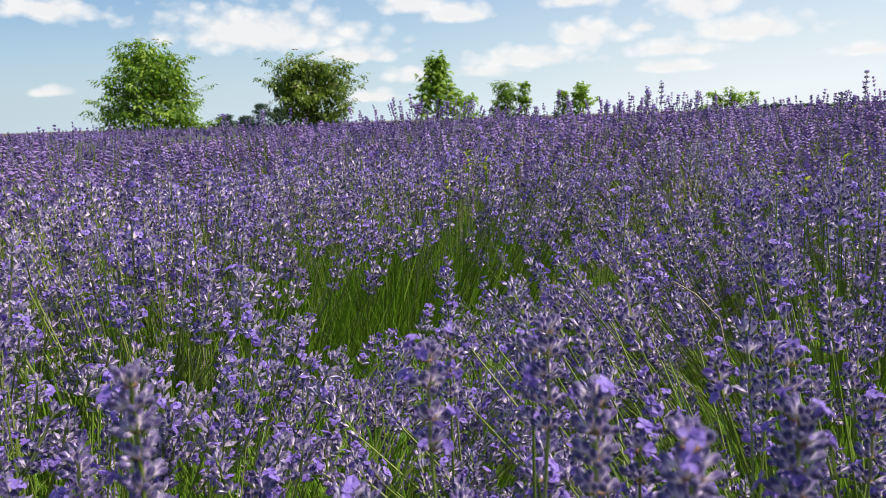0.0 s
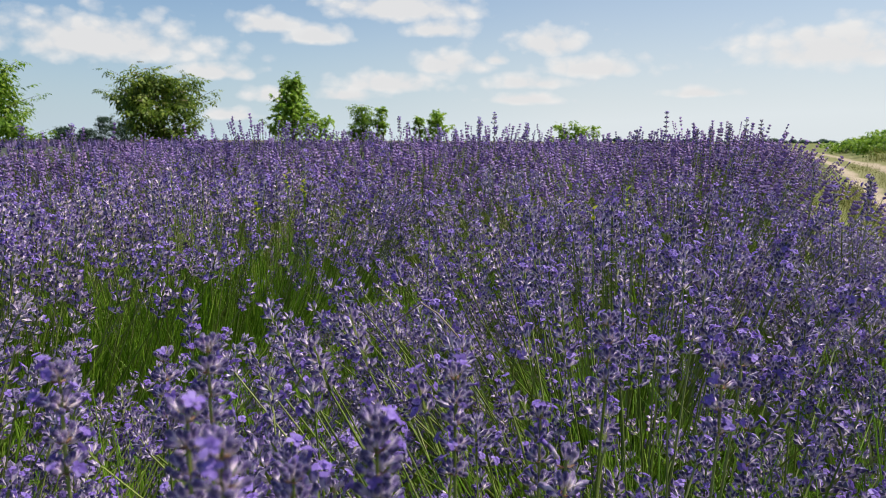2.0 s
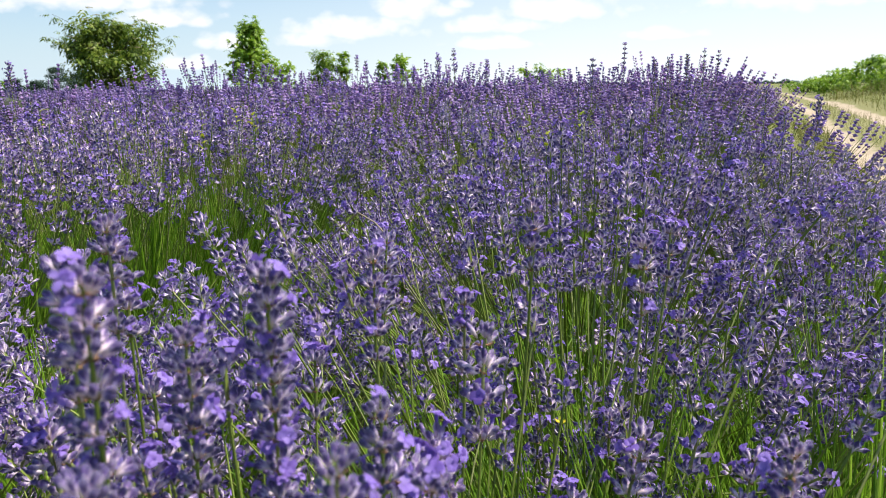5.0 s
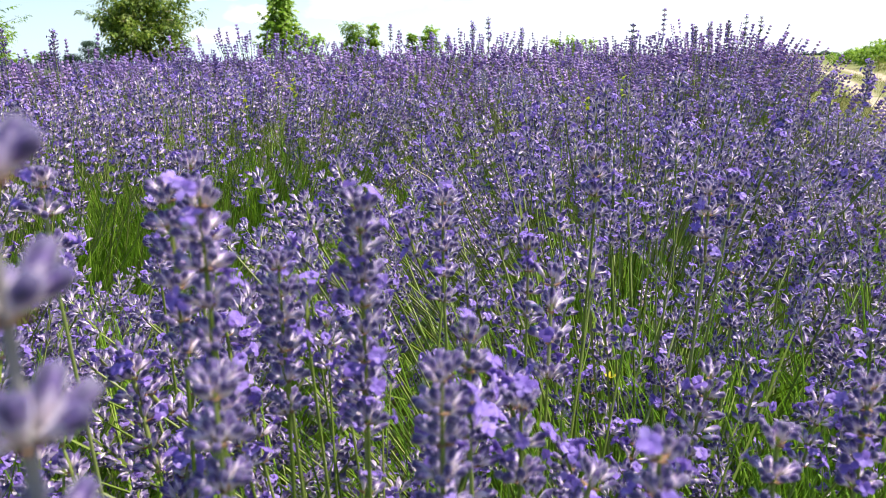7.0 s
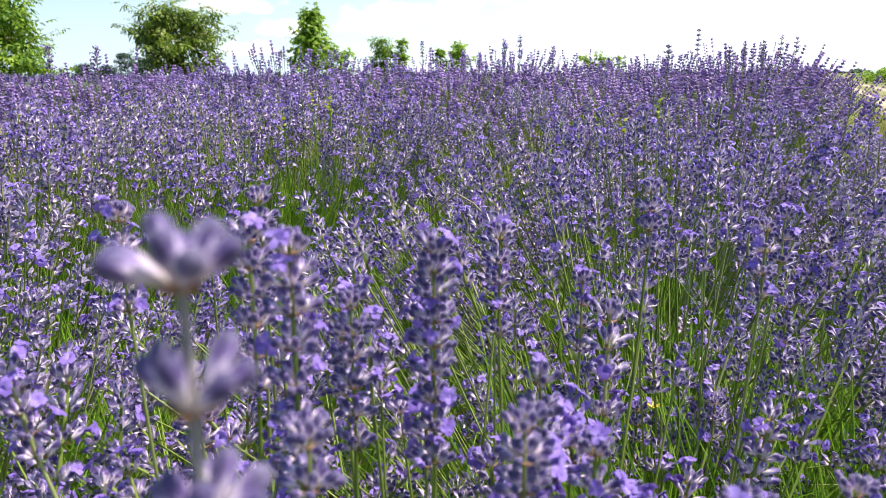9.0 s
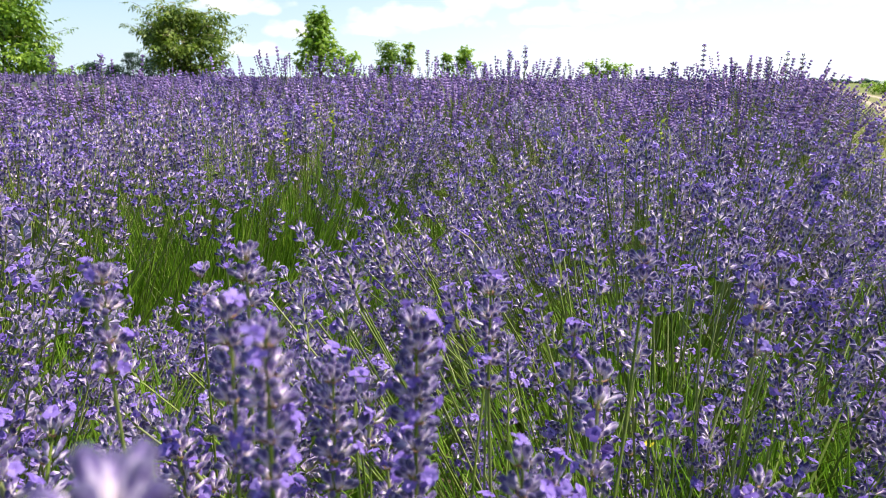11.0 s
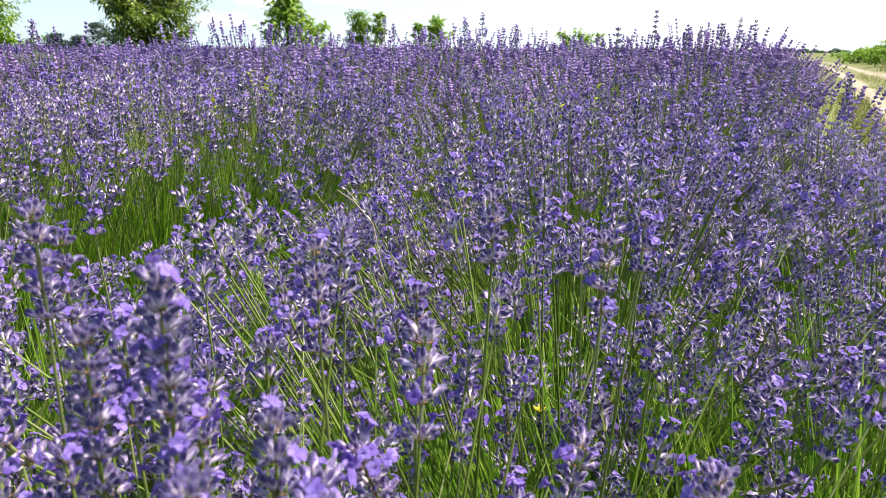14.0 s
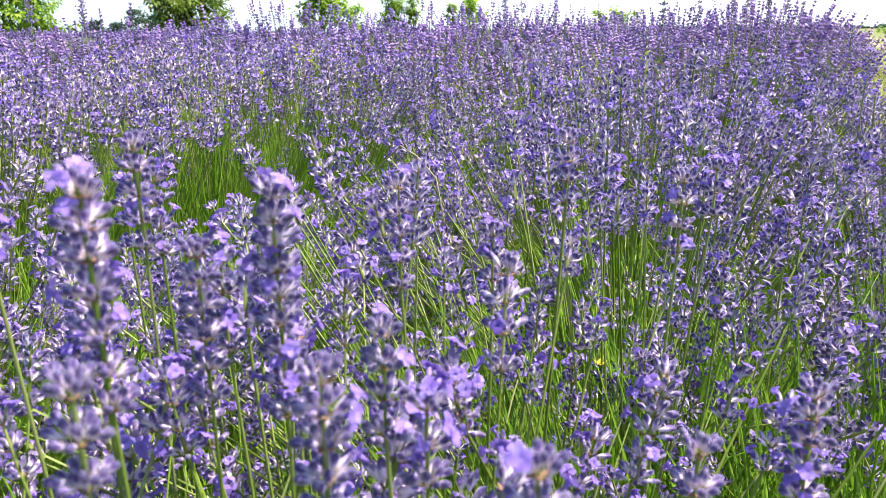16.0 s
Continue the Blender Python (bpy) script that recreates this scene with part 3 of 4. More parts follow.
def own_plant(x, y, tall, r, level, materials, count, fat, leaves, keep, spread=46, reach=.18, vary=1.0, bare=0):
    """A plant of the nearer rows, grown stalk by stalk but joined into tufts."""
    plant = new("lavender_plant")
    ground = land(x, y)
    plant.matrix_world = pose(x, y, ground)
    tagged(plant, "bushy lavender in full bloom with fanned green stalks", "lavender", "lavender in rows")
    here = Vector((x, y, ground))
    stems, heads = Soup(), Soup()
    kinds = [spike(level, r, b) for b in (.03, .05, .08, .11, .14, .18, .22, .30, .38, .12)]
    for i, (foot, a, lean, length) in enumerate(fan(r, count + bare, radians(spread), reach, tall, vary)):
        pts = [Vector(p) for p in stalk_curve(length - .06, lean, r.uniform(-.015, .015))]
        turn = Euler((0, 0, a)).to_matrix()
        pts = [turn @ p + Vector((foot[0], foot[1], .03)) for p in pts]
        if i >= count:
            stems.add(tube([pts[0], pts[2], pts[3]], [.0021, .0017, .0012], 3, 1))
            continue
        if not keep(here + pts[4]):
            continue
        stems.add(tube([pts[0], pts[2], pts[4]], [.0017, .0014, .0011], 3))
        way = (pts[4] - pts[3]).normalized() + Vector((0, 0, .35))
        heads.add(r.choice(kinds), pointing(way, r.uniform(0, 6)) * r.uniform(.85, 1.3) * fat, pts[4])
    tagged(part("foliage", r.choice(leaves), plant, "narrow green leaves", pose(0, 0, 0, 0, 0, r.uniform(0, 360))), kind="stuff")
    if heads.count:
        tagged(part("stem_tuft", stems.mesh("stem_tuft", [STALK, LEAF]), plant), kind="stuff")
        tagged(part("bloom", heads.mesh("bloom", materials), plant, "violet flower spikes"), kind="stuff")
    return plant


def plant_kind(r, count, maker, sides, materials, leaves, tallest=.66, spread=46, reach=.18, vary=1.0, fat=1.0):
    stems, heads = joined_heads(r, count, radians(spread), reach, tallest, maker, sides, vary, fat)
    return stems.mesh("stem_tuft", [STALK]), heads.mesh("bloom", materials), leaf_mound(r, leaves, .34, .32)


HALF_MOUNDS = [leaf_mound(rng, 470, .34, .32) for _ in range(3)]
TALL_MOUNDS = [leaf_mound(rng, 800, .24, .32, 1.35, .34) for _ in range(2)]
OFF = [plant_kind(rng, 215, star_spike, 3, [FAR_FLOWER], 190, spread=40) for _ in range(4)]
FAR = [plant_kind(rng, 130, lambda r: star_spike(r, 4, 4), 2, [FAR_FLOWER], 70) for _ in range(4)]


def joined_plant(x, y, kinds, tall, r):
    stems, heads, leaves = r.choice(kinds)
    plant = new("lavender_plant")
    grow = tall / .66
    plant.matrix_world = pose(x, y, land(x, y), 0, 0, r.uniform(0, 360)) @ Matrix.Diagonal((r.uniform(.95, 1.12), r.uniform(.95, 1.12), grow, 1))
    tagged(plant, "bushy lavender in full bloom with fanned green stalks", "lavender", "lavender in rows")
    tagged(part("foliage", leaves, plant, "narrow green leaves"), kind="stuff")
    tagged(part("stem_tuft", stems, plant), kind="stuff")
    tagged(part("bloom", heads, plant, "violet flower spikes"), kind="stuff")
    return plant


EYE_SPOT = Vector((.13, .02, .77))
# the tips of the stalks that rise singly before the lens, and their spikes' lengths
HEROES = [(0.085, 0.087, 0.743, 0.085), (0.145, 0.288, 0.699, 0.105), (0.088, 0.24, 0.711, 0.085), (0.067, 0.295, 0.706, 0.07), (0.203, 0.237, 0.627, 0.045), (0.166, 0.207, 0.653, 0.06),
          (0.188, 0.266, 0.646, 0.05), (0.109, 0.304, 0.673, 0.08), (0.306, 0.221, 0.607, 0.04), (0.377, 0.256, 0.608, 0.06), (0.094, 0.195, 0.661, 0.05), (0.324, 0.471, 0.69, 0.055),
          (0.205, 0.427, 0.674, 0.07), (0.39, 0.431, 0.669, 0.05), (-0.004, 0.361, 0.704, 0.06), (0.06, 0.4, 0.703, 0.06), (-0.001, 0.698, 0.668, 0.05), (-0.124, 0.3, 0.714, 0.09),
          (0.056, 0.447, 0.679, 0.05), (0.418, 0.931, 0.642, 0.05), (0.231, 0.176, 0.638, 0.05),
          (0.269, 0.451, 0.634, 0.05), (0.105, 0.375, 0.650, 0.06), (0.480, 0.533, 0.580, 0.05), (0.002, 0.561, 0.652, 0.05), (0.378, 0.920, 0.575, 0.045), (0.363, 0.560, 0.480, 0.04),
          (0.449, 0.502, 0.664, 0.05), (0.405, 0.504, 0.508, 0.04), (0.647, 0.708, 0.570, 0.05), (0.709, 0.778, 0.590, 0.05), (0.707, 0.968, 0.602, 0.05), (0.781, 1.094, 0.652, 0.05)]
# stalks that overtop the rest farther down the rows
SINGLES = [(1.492, 2.749, 0.93), (1.071, 2.09, 0.847), (1.561, 2.629, 0.865), (1.601, 2.599, 0.871), (1.762, 2.739, 0.887), (1.922, 2.879, 0.915),
          (1.972, 2.849, 0.907), (0.572, 4.169, 0.946), (0.622, 4.199, 0.918), (-0.649, 2.48, 0.858), (-0.639, 2.06, 0.843), (1.43, 1.76, 0.76),
          (1.345, 1.45, 0.739), (1.289, 1.49, 0.714), (1.4, 2.1, 0.796), (0.95, 1.9, 0.761), (-0.2, 2.0, 0.766), (0.349, 1.5, 0.706)]


def clear(end):
    """Keeps the stalks off the eye's way and off the ones that stand singly before it."""
    flat = math.hypot(end.x - EYE_SPOT.x, end.y - EYE_SPOT.y)
    crest = .635 - .085 * smooth(-.12, .10, .8 * end.x - .6 * end.y) + .03 * smooth(.5, 1.0, flat)
    if (flat < .20 and end.z > .43) or end.z > min(crest, .53 + .11 * smooth(.20, .36, flat)):
        return False
    return in_row(end) and all((end - Vector(h[:3])).length > .03 for h in HEROES)


def in_row(end):
    """False for the heads that would lean into the open lane between the first two rows."""
    s, n = .6 * end.x + .8 * end.y, .8 * end.x - .6 * end.y
    if s < .12 - .73 * n or end.x > .04:
        return True
    if -.60 < n < -.25 and s < 1.5:
        return end.z < .632 - .22 * (math.hypot(end.x - .1, end.y) - .7)
    return not (-1.22 < n <= -.60 and s < 1.72 and end.z > .44 - .1 * smooth(-.8, -1.1, n))


order = random.Random(3)
spots = []
for row in range(9):
    n0 = (-.10, -1.58)[row] if row < 2 else -1.58 - 1.25 * (row - 1)
    s = -.45 if row == 0 else .05 * abs(n0) - .1
    while s < (10 if row < 2 else 7.6):
        edge = -.19 * smooth(.9, 1.8, s) - .14 * smooth(2.4, 4, s) if row == 0 else -.3 * smooth(2.5, 5, s)
        if math.hypot(s, n0) < 7.8 or row < 2:
            spots.append((s + order.uniform(-.05, .05), n0 + edge + order.uniform(-.08, .08), 1.0))
        s += order.uniform(.40, .48)
# younger plants that close the lane between the first rows, but for two gaps
lane = [(.70, -1.32), (1.02, -1.36), (1.36, -1.30), (1.75, -1.34)]
spots = [p for p in spots if not (-2 < p[1] < -1.2 and .45 < p[0] < 1.95)] + [(s, n - .5, 1.04) for s, n in lane]
spots += [(.62, .22, .80), (1.05, .30, .80), (1.5, .32, .80), (1.92, .24, .84), (2.2, .26, .80), (2.5, .15, .84), (2.9, .02, .84), (.2, .30, .62), (.28, -.60, .88), (.64, -.62, .66), (.60, -.95, .93), (.36, -1.2, .95), (1.12, -.76, .52), (1.55, -.76, .56), (1.9, -.95, .78)]
spots += [(s, -.88 + order.uniform(-.06, .06), .90) for s in (-.1, .32, 2.35, 2.8, 3.25, 3.8, 4.3, 4.9, 5.5, 6.1)]
for s, n, size in spots:
    x, y = at_row(s, n)
    d = math.hypot(x - .13, y)
    tall = size * (order.uniform(.60, .72) + .03 * smooth(1.5, 4, d))
    if d < 1.02:
        pieced_plant(x, y, size * order.uniform(.64, .70), order, clear, 150 if n > .1 else 250, 1.13 if n > -.3 and s > .3 else 1.22, n < -.4 or n > .15)
    elif d < 1.45:
        own_plant(x, y, tall, order, 1, FADED_MATERIALS if (n < -.5 or n > .1) and order.random() < .6 else SPIKE_MATERIALS, 195, 1.34, HALF_MOUNDS, in_row)
    elif d < 2.6:
        own_plant(x, y, tall, order, 0, FADED_MATERIALS if (n < -.5 and order.random() < .15) or n > .1 else SPIKE_MATERIALS, 200, 1.40, HALF_MOUNDS, in_row)
    elif d < 4.6:
        joined_plant(x, y, OFF, tall, order)
    else:
        joined_plant(x, y, FAR, tall, order)


for s, n in lane:
    x, y = at_row(s, n)
    own_plant(x, y, order.uniform(.67, .71), order, 0, SPIKE_MATERIALS, 125, 1.34, TALL_MOUNDS, lambda end: True, 25, .24, .35, 190)


# the rows go on behind the camera
for row in range(4):
    for k in range(7):
        joined_plant(*at_row(-.95 - .44 * k + order.uniform(-.06, .06), -.15 - 1.27 * row + order.uniform(-.08, .08)), FAR, order.uniform(.62, .70), order)


def far_rows():
    """The rows that run on toward the trees, too far to tell plant from plant."""
    r, soup = random.Random(11), Soup()
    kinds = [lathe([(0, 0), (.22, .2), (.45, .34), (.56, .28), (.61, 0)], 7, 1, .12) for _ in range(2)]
    tips = [far_spike(r) for _ in range(5)]

    def dense(x, y, heads):
        z = land(x, y)
        soup.add(r.choice(kinds), turned(0, 0, r.uniform(0, 6)) * r.uniform(.9, 1.05), (x, y, z))
        for _ in range(heads):
            a, q = r.uniform(0, 6.3), .46 * math.sqrt(r.random())
            soup.add(r.choice(tips), turned(0, q * .9, a) * 2.0, (x + q * math.cos(a), y + q * math.sin(a), z + .60 - .5 * q * q - .1 * r.random()))

    for row in range(26):
        n0 = -.15 - 1.27 * row
        n0 -= .6
        for k in range(52):
            s = k * .42 + r.uniform(-.1, .1)
            if math.hypot(s, n0) < 7.8 or s < .05 * abs(n0) or (row < 2 and s < 10):
                continue
            x, y = at_row(s, n0 - .0012 * s * s + r.uniform(-.1, .1))
            if y > 19 or x < -22:
                continue
            dense(x, y, 32)
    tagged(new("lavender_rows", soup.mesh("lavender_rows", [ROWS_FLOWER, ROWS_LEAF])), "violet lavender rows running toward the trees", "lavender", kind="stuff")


far_rows()


# ---- the stalks that stand up singly before the rest ----
def single_stalk(tip, length, level, bloom, seed, lean=.03, airy=False, stout=1.0):
    x, y, z = tip
    r = random.Random(seed)
    stalk = new("lavender_stalk")
    stalk.matrix_world = pose(x + r.uniform(-lean, lean), y + r.uniform(0, 2 * lean), land(x, y) + .03)
    foot = stalk.matrix_world.translation
    tagged(stalk, "single tall lavender stalk with open lilac flowers", "lavender", "single tall stalks")
    soup = Soup()
    soup.add(spike(level, r, bloom=bloom, length=length / stout, open_top=bloom > .15, airy=airy), np.eye(3) * stout)
    end = Vector((x, y, z - soup.piece()[0][:, 2].max())) - foot
    stem = Soup()
    stem.add(tube([(0, 0, 0), end * .5 + Vector((0, .006, 0)), end], [.0017, .0014, .0010], 6))
    part("flower_stalk", stem.mesh("flower_stalk", [GREY_STALK if airy else STALK], True), stalk)
    part("flower_spike", soup.mesh("flower_spike", SPIKE_MATERIALS[:3] + [GREY_STALK if airy else STALK], True), stalk, "", Matrix.Translation(end))


for i, (x, y, z, length) in enumerate(HEROES):
    single_stalk((x, y, z), length, 3 if y < .6 else 2, .0 if i == 0 else .05 if i in (2, 3, 7, 10, 17) else .15, 40 + i, airy=i == 0)
for i, tip in enumerate(SINGLES):
    single_stalk(tip, .10 if i == 0 else rng.uniform(.06, .10), 1, .15, 90 + i, airy=i == 0, stout=1.0 if i == 0 else 1.4)
# stout spikes that stand up out of the second row
tall_ones = random.Random(17)
for k in range(20):
    x, y = at_row(.75 + .16 * k + tall_ones.uniform(-.06, .06), -1.42 + tall_ones.uniform(-.25, .16))
    single_stalk((x, y, land(x, y) + tall_ones.uniform(.66, .745)), tall_ones.uniform(.06, .11), 1, .22, 140 + k, stout=tall_ones.uniform(1.35, 1.7))


# ---- weeds and straw among the lavender ----
def weed(x, y, z, seed):
    r = random.Random(seed)
    soup = Soup()
    for k in range(r.choice((3, 4, 5))):
        leaf = blade(r.uniform(.016, .032), .009, r.uniform(.5, 1.1), .2, 0, 3)
        soup.add(leaf, turned(0, 0, 2.1 * k + r.random()) @ turned(0, r.uniform(.3, .9), 0), (0, 0, -.012 * k))
    stem = Soup()
    stem.add(tube([(0, 0, land(x, y) - z), (.01, 0, (land(x, y) - z) * .5), (0, 0, 0)], [.0025, .002, .001], 4))
    thing = new("weed")
    thing.matrix_world = pose(x, y, z)
    tagged(thing, "yellow-green weed sprig poking through lavender", "weed", "weeds in the rows")
    part("stem", stem.mesh("stem", [LEAF], True), thing)
    part("leaves", soup.mesh("leaves", [WEED], True), thing, "yellowing leaves")


for i, (x, y, z) in enumerate([(0.034, 1.99, 0.718), (0.079, 1.991, 0.692), (0.809, 1.55, 0.7), (0.644, 1.481, 0.677), (0.079, 1.886, 0.702), (0.714, 1.508, 0.661), (-0.461, 2.08, 0.715), (-0.021, 1.671, 0.687)]):
    weed(x, y, z, 300 + i)


def yellow_flower(x, y, z):
    """A small cup of five petals on a thin stem."""
    cup, stem = Soup(), Soup()
    for k in range(5):
        petal = raw([(0, 0, 0), (.004, -.003, .002), (.004, .003, .002), (.0075, 0, .005)], [(0, 1, 2), (1, 3, 2)])
        cup.add(petal, turned(0, 0, 1.257 * k))
    cup.add(lathe([(0, 0), (.001, .0018), (.003, 0)], 6))
    drop = land(x, y) - z
    stem.add(tube([(.01, 0, drop), (.006, .004, drop * .5), (0, 0, 0)], [.0014, .0011, .0008], 5))
    thing = new("yellow_flower")
    thing.matrix_world = pose(x, y, z)
    tagged(thing, "tiny yellow wildflower low among lavender stalks", "wildflower")
    part("stem", stem.mesh("stem", [LEAF], True), thing)
    part("petals", cup.mesh("petals", [YELLOW]), thing, "bright yellow petals")


yellow_flower(.423, .655, .418)
straw = Soup()
straw.add(tube([(.195, .79, .60), (.225, .730, .640), (.240, .712, .632), (.257, .692, .613), (.264, .68, .57)], [.0008, .0009, .0009, .0008, .0005], 5))
tagged(new("dry_straw", straw.mesh("dry_straw", [STRAW], True)), "bent pale dry straw caught in lavender", "straw")


# ---- grass along the track ----
def grass():
    r, soup = random.Random(5), Soup()
    kinds = [blade(r.uniform(.12, .30), .006, r.uniform(.1, .7), .25) for _ in range(8)]
    for _ in range(11000):
        lot = r.random()
        if lot < .45:
            n, s, high = r.uniform(.0, .86) if r.random() < .4 else r.uniform(.42, .86), 1.6 + 13 * r.random() ** 1.6, .6
        elif lot < .6:
            n, s, high = r.uniform(1.25, 2.0), 2 + 26 * r.random() ** 1.5, .55
        else:
            n, s, high = 2.6 + 5 * r.random(), 4 + 34 * r.random() ** 1.3, 1.5
        x, y = at_row(s, n - .0006 * s * s)
        soup.add(r.choice(kinds), turned(0, r.uniform(-.3, .3), r.uniform(0, 6.3)) * r.uniform(.6, 1.2) * high * (1 + s * .03), (x, y, land(x, y) - .01))
    tagged(new("grass", soup.mesh("grass", [GRASS])), "mixed green and dry grass along the track", "grass", kind="stuff")


grass()


# ---- trees ----
def leaflets(r, kind):
    """One leaf: elder leaves are five leaflets on a rib, maple leaves one five-pointed blade."""
    soup = Soup()
    if kind == "elder":
        for x, side in ((.05, 1), (.05, -1), (.10, 1), (.10, -1), (.14, 0)):
            leaf = raw([(0, 0, 0), (.045, -.018, .008), (.045, .018, .008), (.095, 0, -.012)], [(0, 1, 2), (1, 3, 2)])
            soup.add(leaf, turned(0, .25, side * 1.05), (x, side * .004, 0))
    else:
        v = [(0, 0, 0), (.03, -.05, .005), (.05, -.02, .01), (.11, -.045, -.01), (.085, -.012, .005), (.13, 0, -.02), (.085, .012, .005), (.11, .045, -.01), (.05, .02, .01), (.03, .05, .005)]
        soup.add(raw(v, [(0, 1, 2), (2, 3, 4), (4, 5, 6), (6, 7, 8), (0, 8, 9), (0, 2, 8), (2, 4, 8), (4, 6, 8)]))
    return soup.piece()


def tree(name, label, category, x, y, height, width, shape, kind, leaf, seed, clumps=70, per=20, umbels=0, low=.04, tiers=0, sprays=0):
    """shape(h): the crown's half width, as a share of width / 2, at the share h of its height."""
    r = random.Random(seed)
    base = land(x, y)
    thing = new(name)
    thing.matrix_world = pose(x, y, base)
    tagged(thing, label, category, "trees beyond the field")
    trunk = Soup()
    fork = Vector((r.uniform(-.05, .05), r.uniform(-.05, .05), height * .22))
    lead = [(0, 0, -.05), tuple(fork), (fork.x + .06, fork.y, height * .55), (fork.x, fork.y + .05, height * .93)]
    trunk.add(tube(lead, [.05, .035, .02, .005], 7))
    part("trunk", trunk.mesh("trunk", [BARK], True), thing)
    crown, heads = Soup(), Soup()
    kinds = [leaflets(r, kind) for _ in range(3)]
    for k in range(clumps):
        h = low + (1 - low) * r.random() ** .85
        a = r.uniform(0, 6.3)
        if tiers:
            h = (math.floor(h * tiers) + min(max(r.gauss(.45, .16), 0), .95)) / tiers
        uneven = .96 + .22 * math.sin(2 * a + 3.7 * h + seed) + .17 * math.sin(3 * a - 8 * h + 2 * seed)
        q = uneven * shape(h) * width / 2 * (r.choice((r.uniform(.1, .6), r.uniform(.6, .9), r.uniform(.7, .9))) if r.random() < .85 else r.uniform(.85, 1.1)) * .9
        tip = Vector((q * math.cos(a), q * math.sin(a), height * min(h * r.uniform(.93, 1.0), 1.0) - .06))
        root = Vector((fork.x, fork.y, max(height * .15, tip.z * .55)))
        if k % 6 == 0:
            limb = Soup()
            limb.add(tube([root, root.lerp(tip, .5) + Vector((0, 0, .06)), tip], [.014, .008, .003], 5))
            part("limb", limb.mesh("limb", [BARK], True), thing)
        puff = r.uniform(.16, .28) * (width / 2.6) ** .5
        for _ in range(per):
            way = Vector((r.gauss(0, 1), r.gauss(0, 1), r.gauss(.25, .8))).normalized()
            turn = turned(0, 0, math.atan2(way.y, way.x)) @ turned(r.uniform(-.8, .8), r.uniform(-.4, 1.2), 0)
            crown.add(r.choice(kinds), turn * r.uniform(1.2, 2.1) * (1.0 if width > 2 else .72), tip + way * puff * r.random() ** .4)
        if r.random() < umbels:
            for _ in range(26):
                c, e = r.uniform(0, 6.3), .085 * math.sqrt(r.random())
                heads.add(lathe([(0, 0), (.010, .016), (.018, 0)], 4), None, tip + Vector((e * math.cos(c), e * math.sin(c), puff * .85 + r.uniform(-.008, .008))))
    for k in range(sprays):
        a, h = r.uniform(0, 6.3), r.uniform(.25, .95)
        q = shape(h) * width / 2
        root = Vector((q * .5 * math.cos(a), q * .5 * math.sin(a), height * (h - .1)))
        tip = Vector((q * 1.16 * math.cos(a), q * 1.16 * math.sin(a), height * min(h + r.uniform(.02, .1), 1.06)))
        limb = Soup()
        limb.add(tube([root, root.lerp(tip, .6) + Vector((0, 0, .03)), tip], [.010, .006, .002], 5))
        part("limb", limb.mesh("limb", [BARK], True), thing)
        for j in range(9):
            at = root.lerp(tip, .35 + .65 * j / 8)
            turn = turned(0, 0, a + r.uniform(-1.4, 1.4)) @ turned(r.uniform(-.6, .6), r.uniform(-.3, .8), 0)
            crown.add(r.choice(kinds), turn * r.uniform(.9, 1.5), at)
    tagged(part("crown", crown.mesh("crown", [leaf]), thing), kind="stuff")
    if heads.count:
        tagged(part("flower_umbel", heads.mesh("flower_umbel", [UMBEL]), thing, "cream flat flower heads"), kind="stuff")


def spot(azimuth, distance):
    return distance * math.sin(radians(azimuth)) + .1, distance * math.cos(radians(azimuth))


def dome(h):
    return math.sqrt(max(0, 1 - ((h - .36) / .66) ** 2)) if h > .36 else .75 + .25 * h / .36


def vase(h):
    return .35 + .72 * smooth(.1, .62, h) if h < .8 else 1.07 * math.sqrt(max(.05, 1 - ((h - .8) / .24) ** 2))


def cone(h):
    return min(1.0, max(.07, 1.6 * (1.02 - h)))


tree("elder_tree", "round elder bush in flower with bright green leaves", "tree", *spot(-22.9, 20), 2.78, 2.75, dome, "elder", ELDER_LEAF, 1, 118, 13, .4, sprays=26)
tree("elder_tree", "dense dark elder with a broad flat crown", "tree", *spot(-11.4, 21), 2.54, 2.35, vase, "elder", DARK_ELDER_LEAF, 2, 110, 13, .7, .12, sprays=10)
tree("maple_sapling", "slim cone-shaped young maple with drooping leaves", "tree", *spot(-1.9, 20), 2.42, 2.0, cone, "maple", MAPLE_LEAF, 3, 120, 12, low=.3, tiers=8, sprays=10)
tree("maple_sapling", "low spreading maple shoots", "tree", *spot(.1, 20.5), 1.36, 1.3, dome, "maple", MAPLE_LEAF, 4, 30, 14)
tree("elder_tree", "small upright elder with a blunt top", "tree", *spot(3.2, 24), 1.92, .85, dome, "elder", ELDER_LEAF, 5, 34, 18, .3, .2)
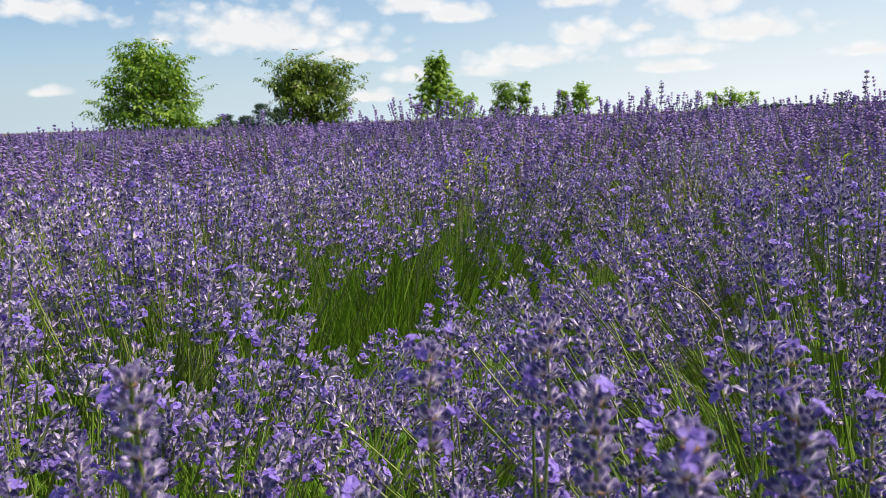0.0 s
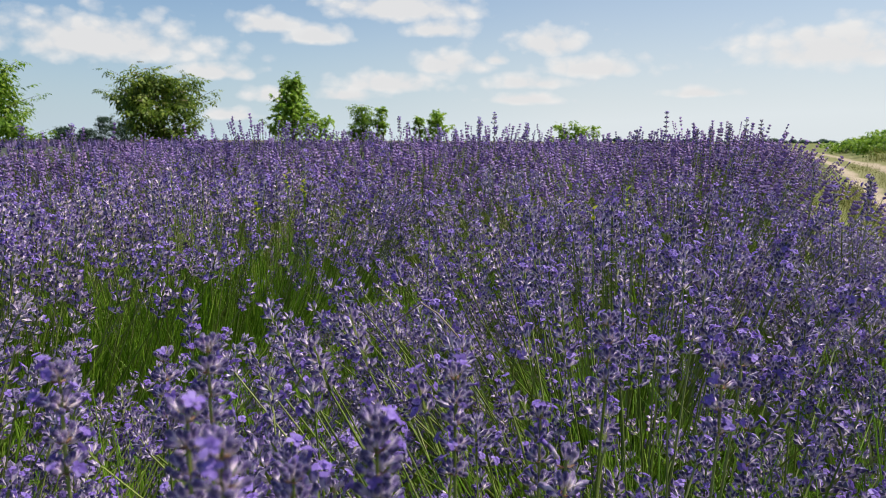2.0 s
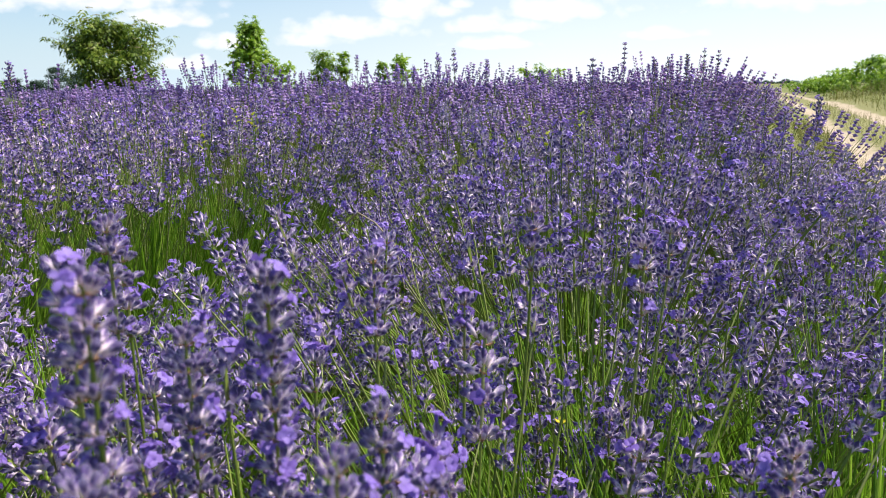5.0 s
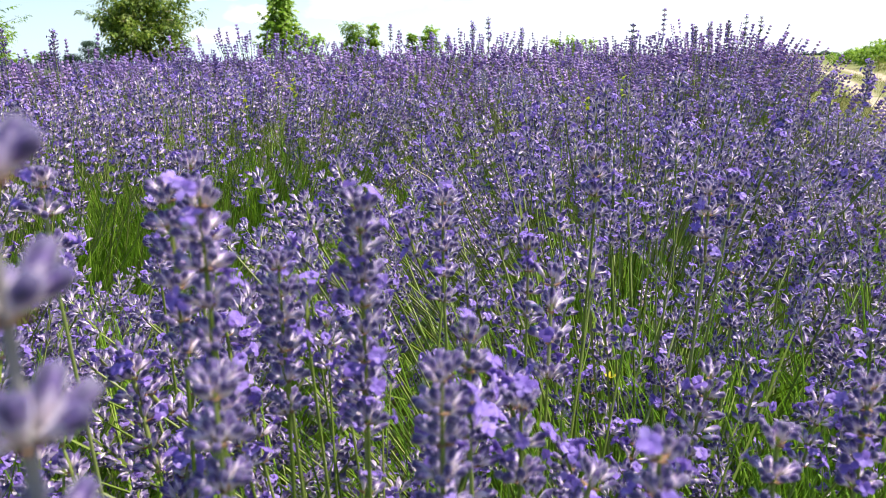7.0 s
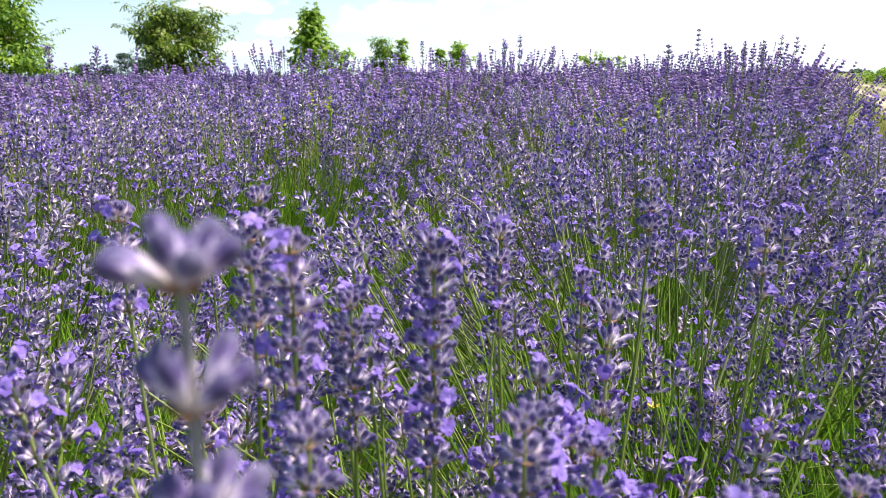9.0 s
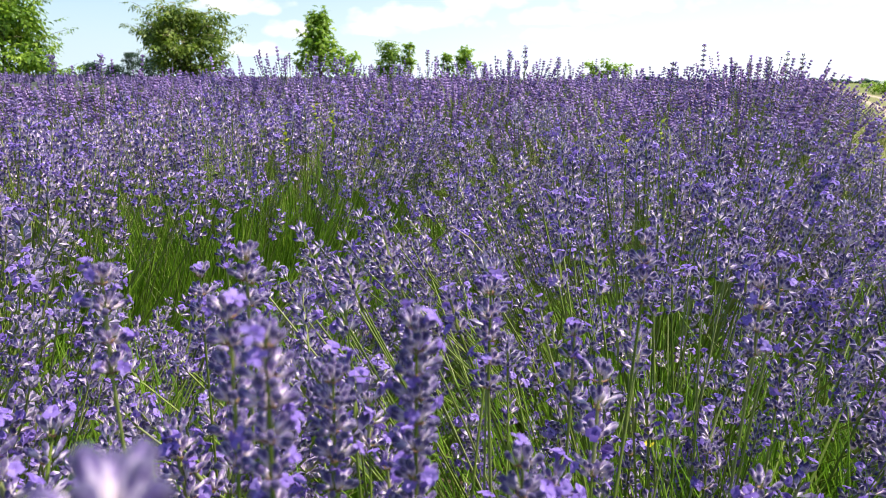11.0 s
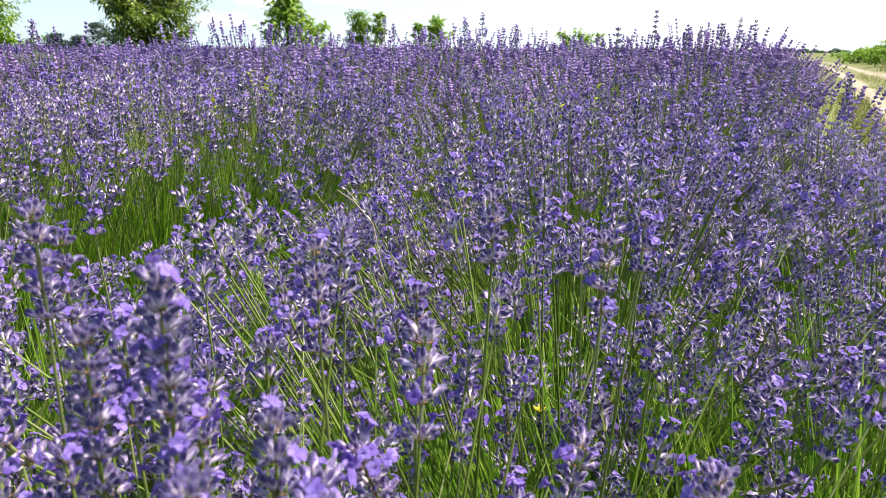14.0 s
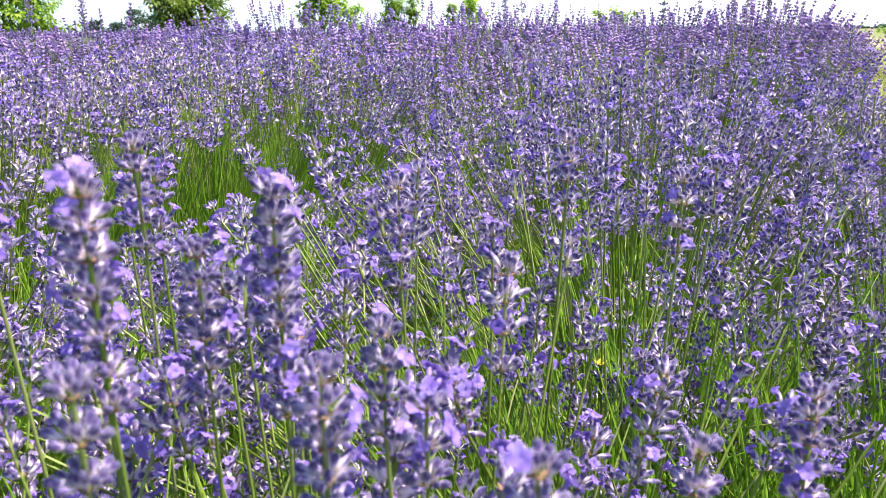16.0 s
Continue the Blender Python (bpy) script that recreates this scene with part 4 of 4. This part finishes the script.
tree("maple_sapling", "small pointed maple sapling", "tree", *spot(4.8, 24), 1.86, .85, cone, "maple", MAPLE_LEAF, 6, 34, 14)
tree("maple_sapling", "small maple sapling with light green leaves", "tree", *spot(7.7, 25), 1.62, .75, cone, "maple", MAPLE_LEAF, 7, 26, 14)
tree("maple_sapling", "bushy young maple with light green leaves", "tree", *spot(9.2, 25), 1.78, 1.15, dome, "maple", MAPLE_LEAF, 8, 44, 16)
for i, (a, d, h, w) in enumerate([(18.6, 26, 1.36, .9), (19.9, 26, 1.42, 1.0), (21.0, 26.5, 1.36, .9)]):
    tree("maple_sapling", "low maple sapling showing above the lavender", "tree", *spot(a, d), h, w, dome, "maple", MAPLE_LEAF, 20 + i, 22, 14)
for i, (a, d, h, w) in enumerate([(-17.8, 90, 2.1, 2.6), (-16.4, 95, 1.9, 2.8), (-15.1, 92, 3.3, 3.4), (-13.8, 92, 2.7, 3.2)]):
    tree("far_tree", "dark rounded tree far off", "tree", *spot(a, d), h, w, dome, "elder", FAR_LEAF, 30 + i, 100, 14)
for i, (a, d, h, w) in enumerate([(38.4, 60, .75, 3.2), (39.6, 52, .95, 3.0), (41.0, 44, 1.15, 3.4), (42.6, 38, 1.4, 3.2), (44.8, 33, 1.5, 3.4), (47.5, 29, 1.5, 3.2)]):
    tree("shrub", "bright green shrub on the bank beside the track", "shrub", *spot(a, d), h, w, dome, "maple", MAPLE_LEAF, 50 + i, 60, 16)


def far_woods():
    """A low line of woods along the horizon."""
    r, soup = random.Random(9), Soup()
    lump = [lathe([(0, 0), (.2, .5), (.55, .62), (.85, .4), (1, 0)], 7) for _ in range(2)]
    for k in range(420):
        a = radians(22 + 60 * k / 420 + r.uniform(-.2, .2))
        d = r.uniform(850, 1000)
        size = r.uniform(2, 5) if r.random() < .85 else r.uniform(4, 7)
        soup.add(r.choice(lump), turned(0, 0, r.uniform(0, 6)) * size * np.array((1.5, 1.5, 1.0)), (d * math.sin(a), d * math.cos(a), -.5))
    tagged(new("far_woods", soup.mesh("far_woods", [FAR_LEAF], True)), "low blue-green line of woods on the horizon", "woods", kind="stuff")


far_woods()
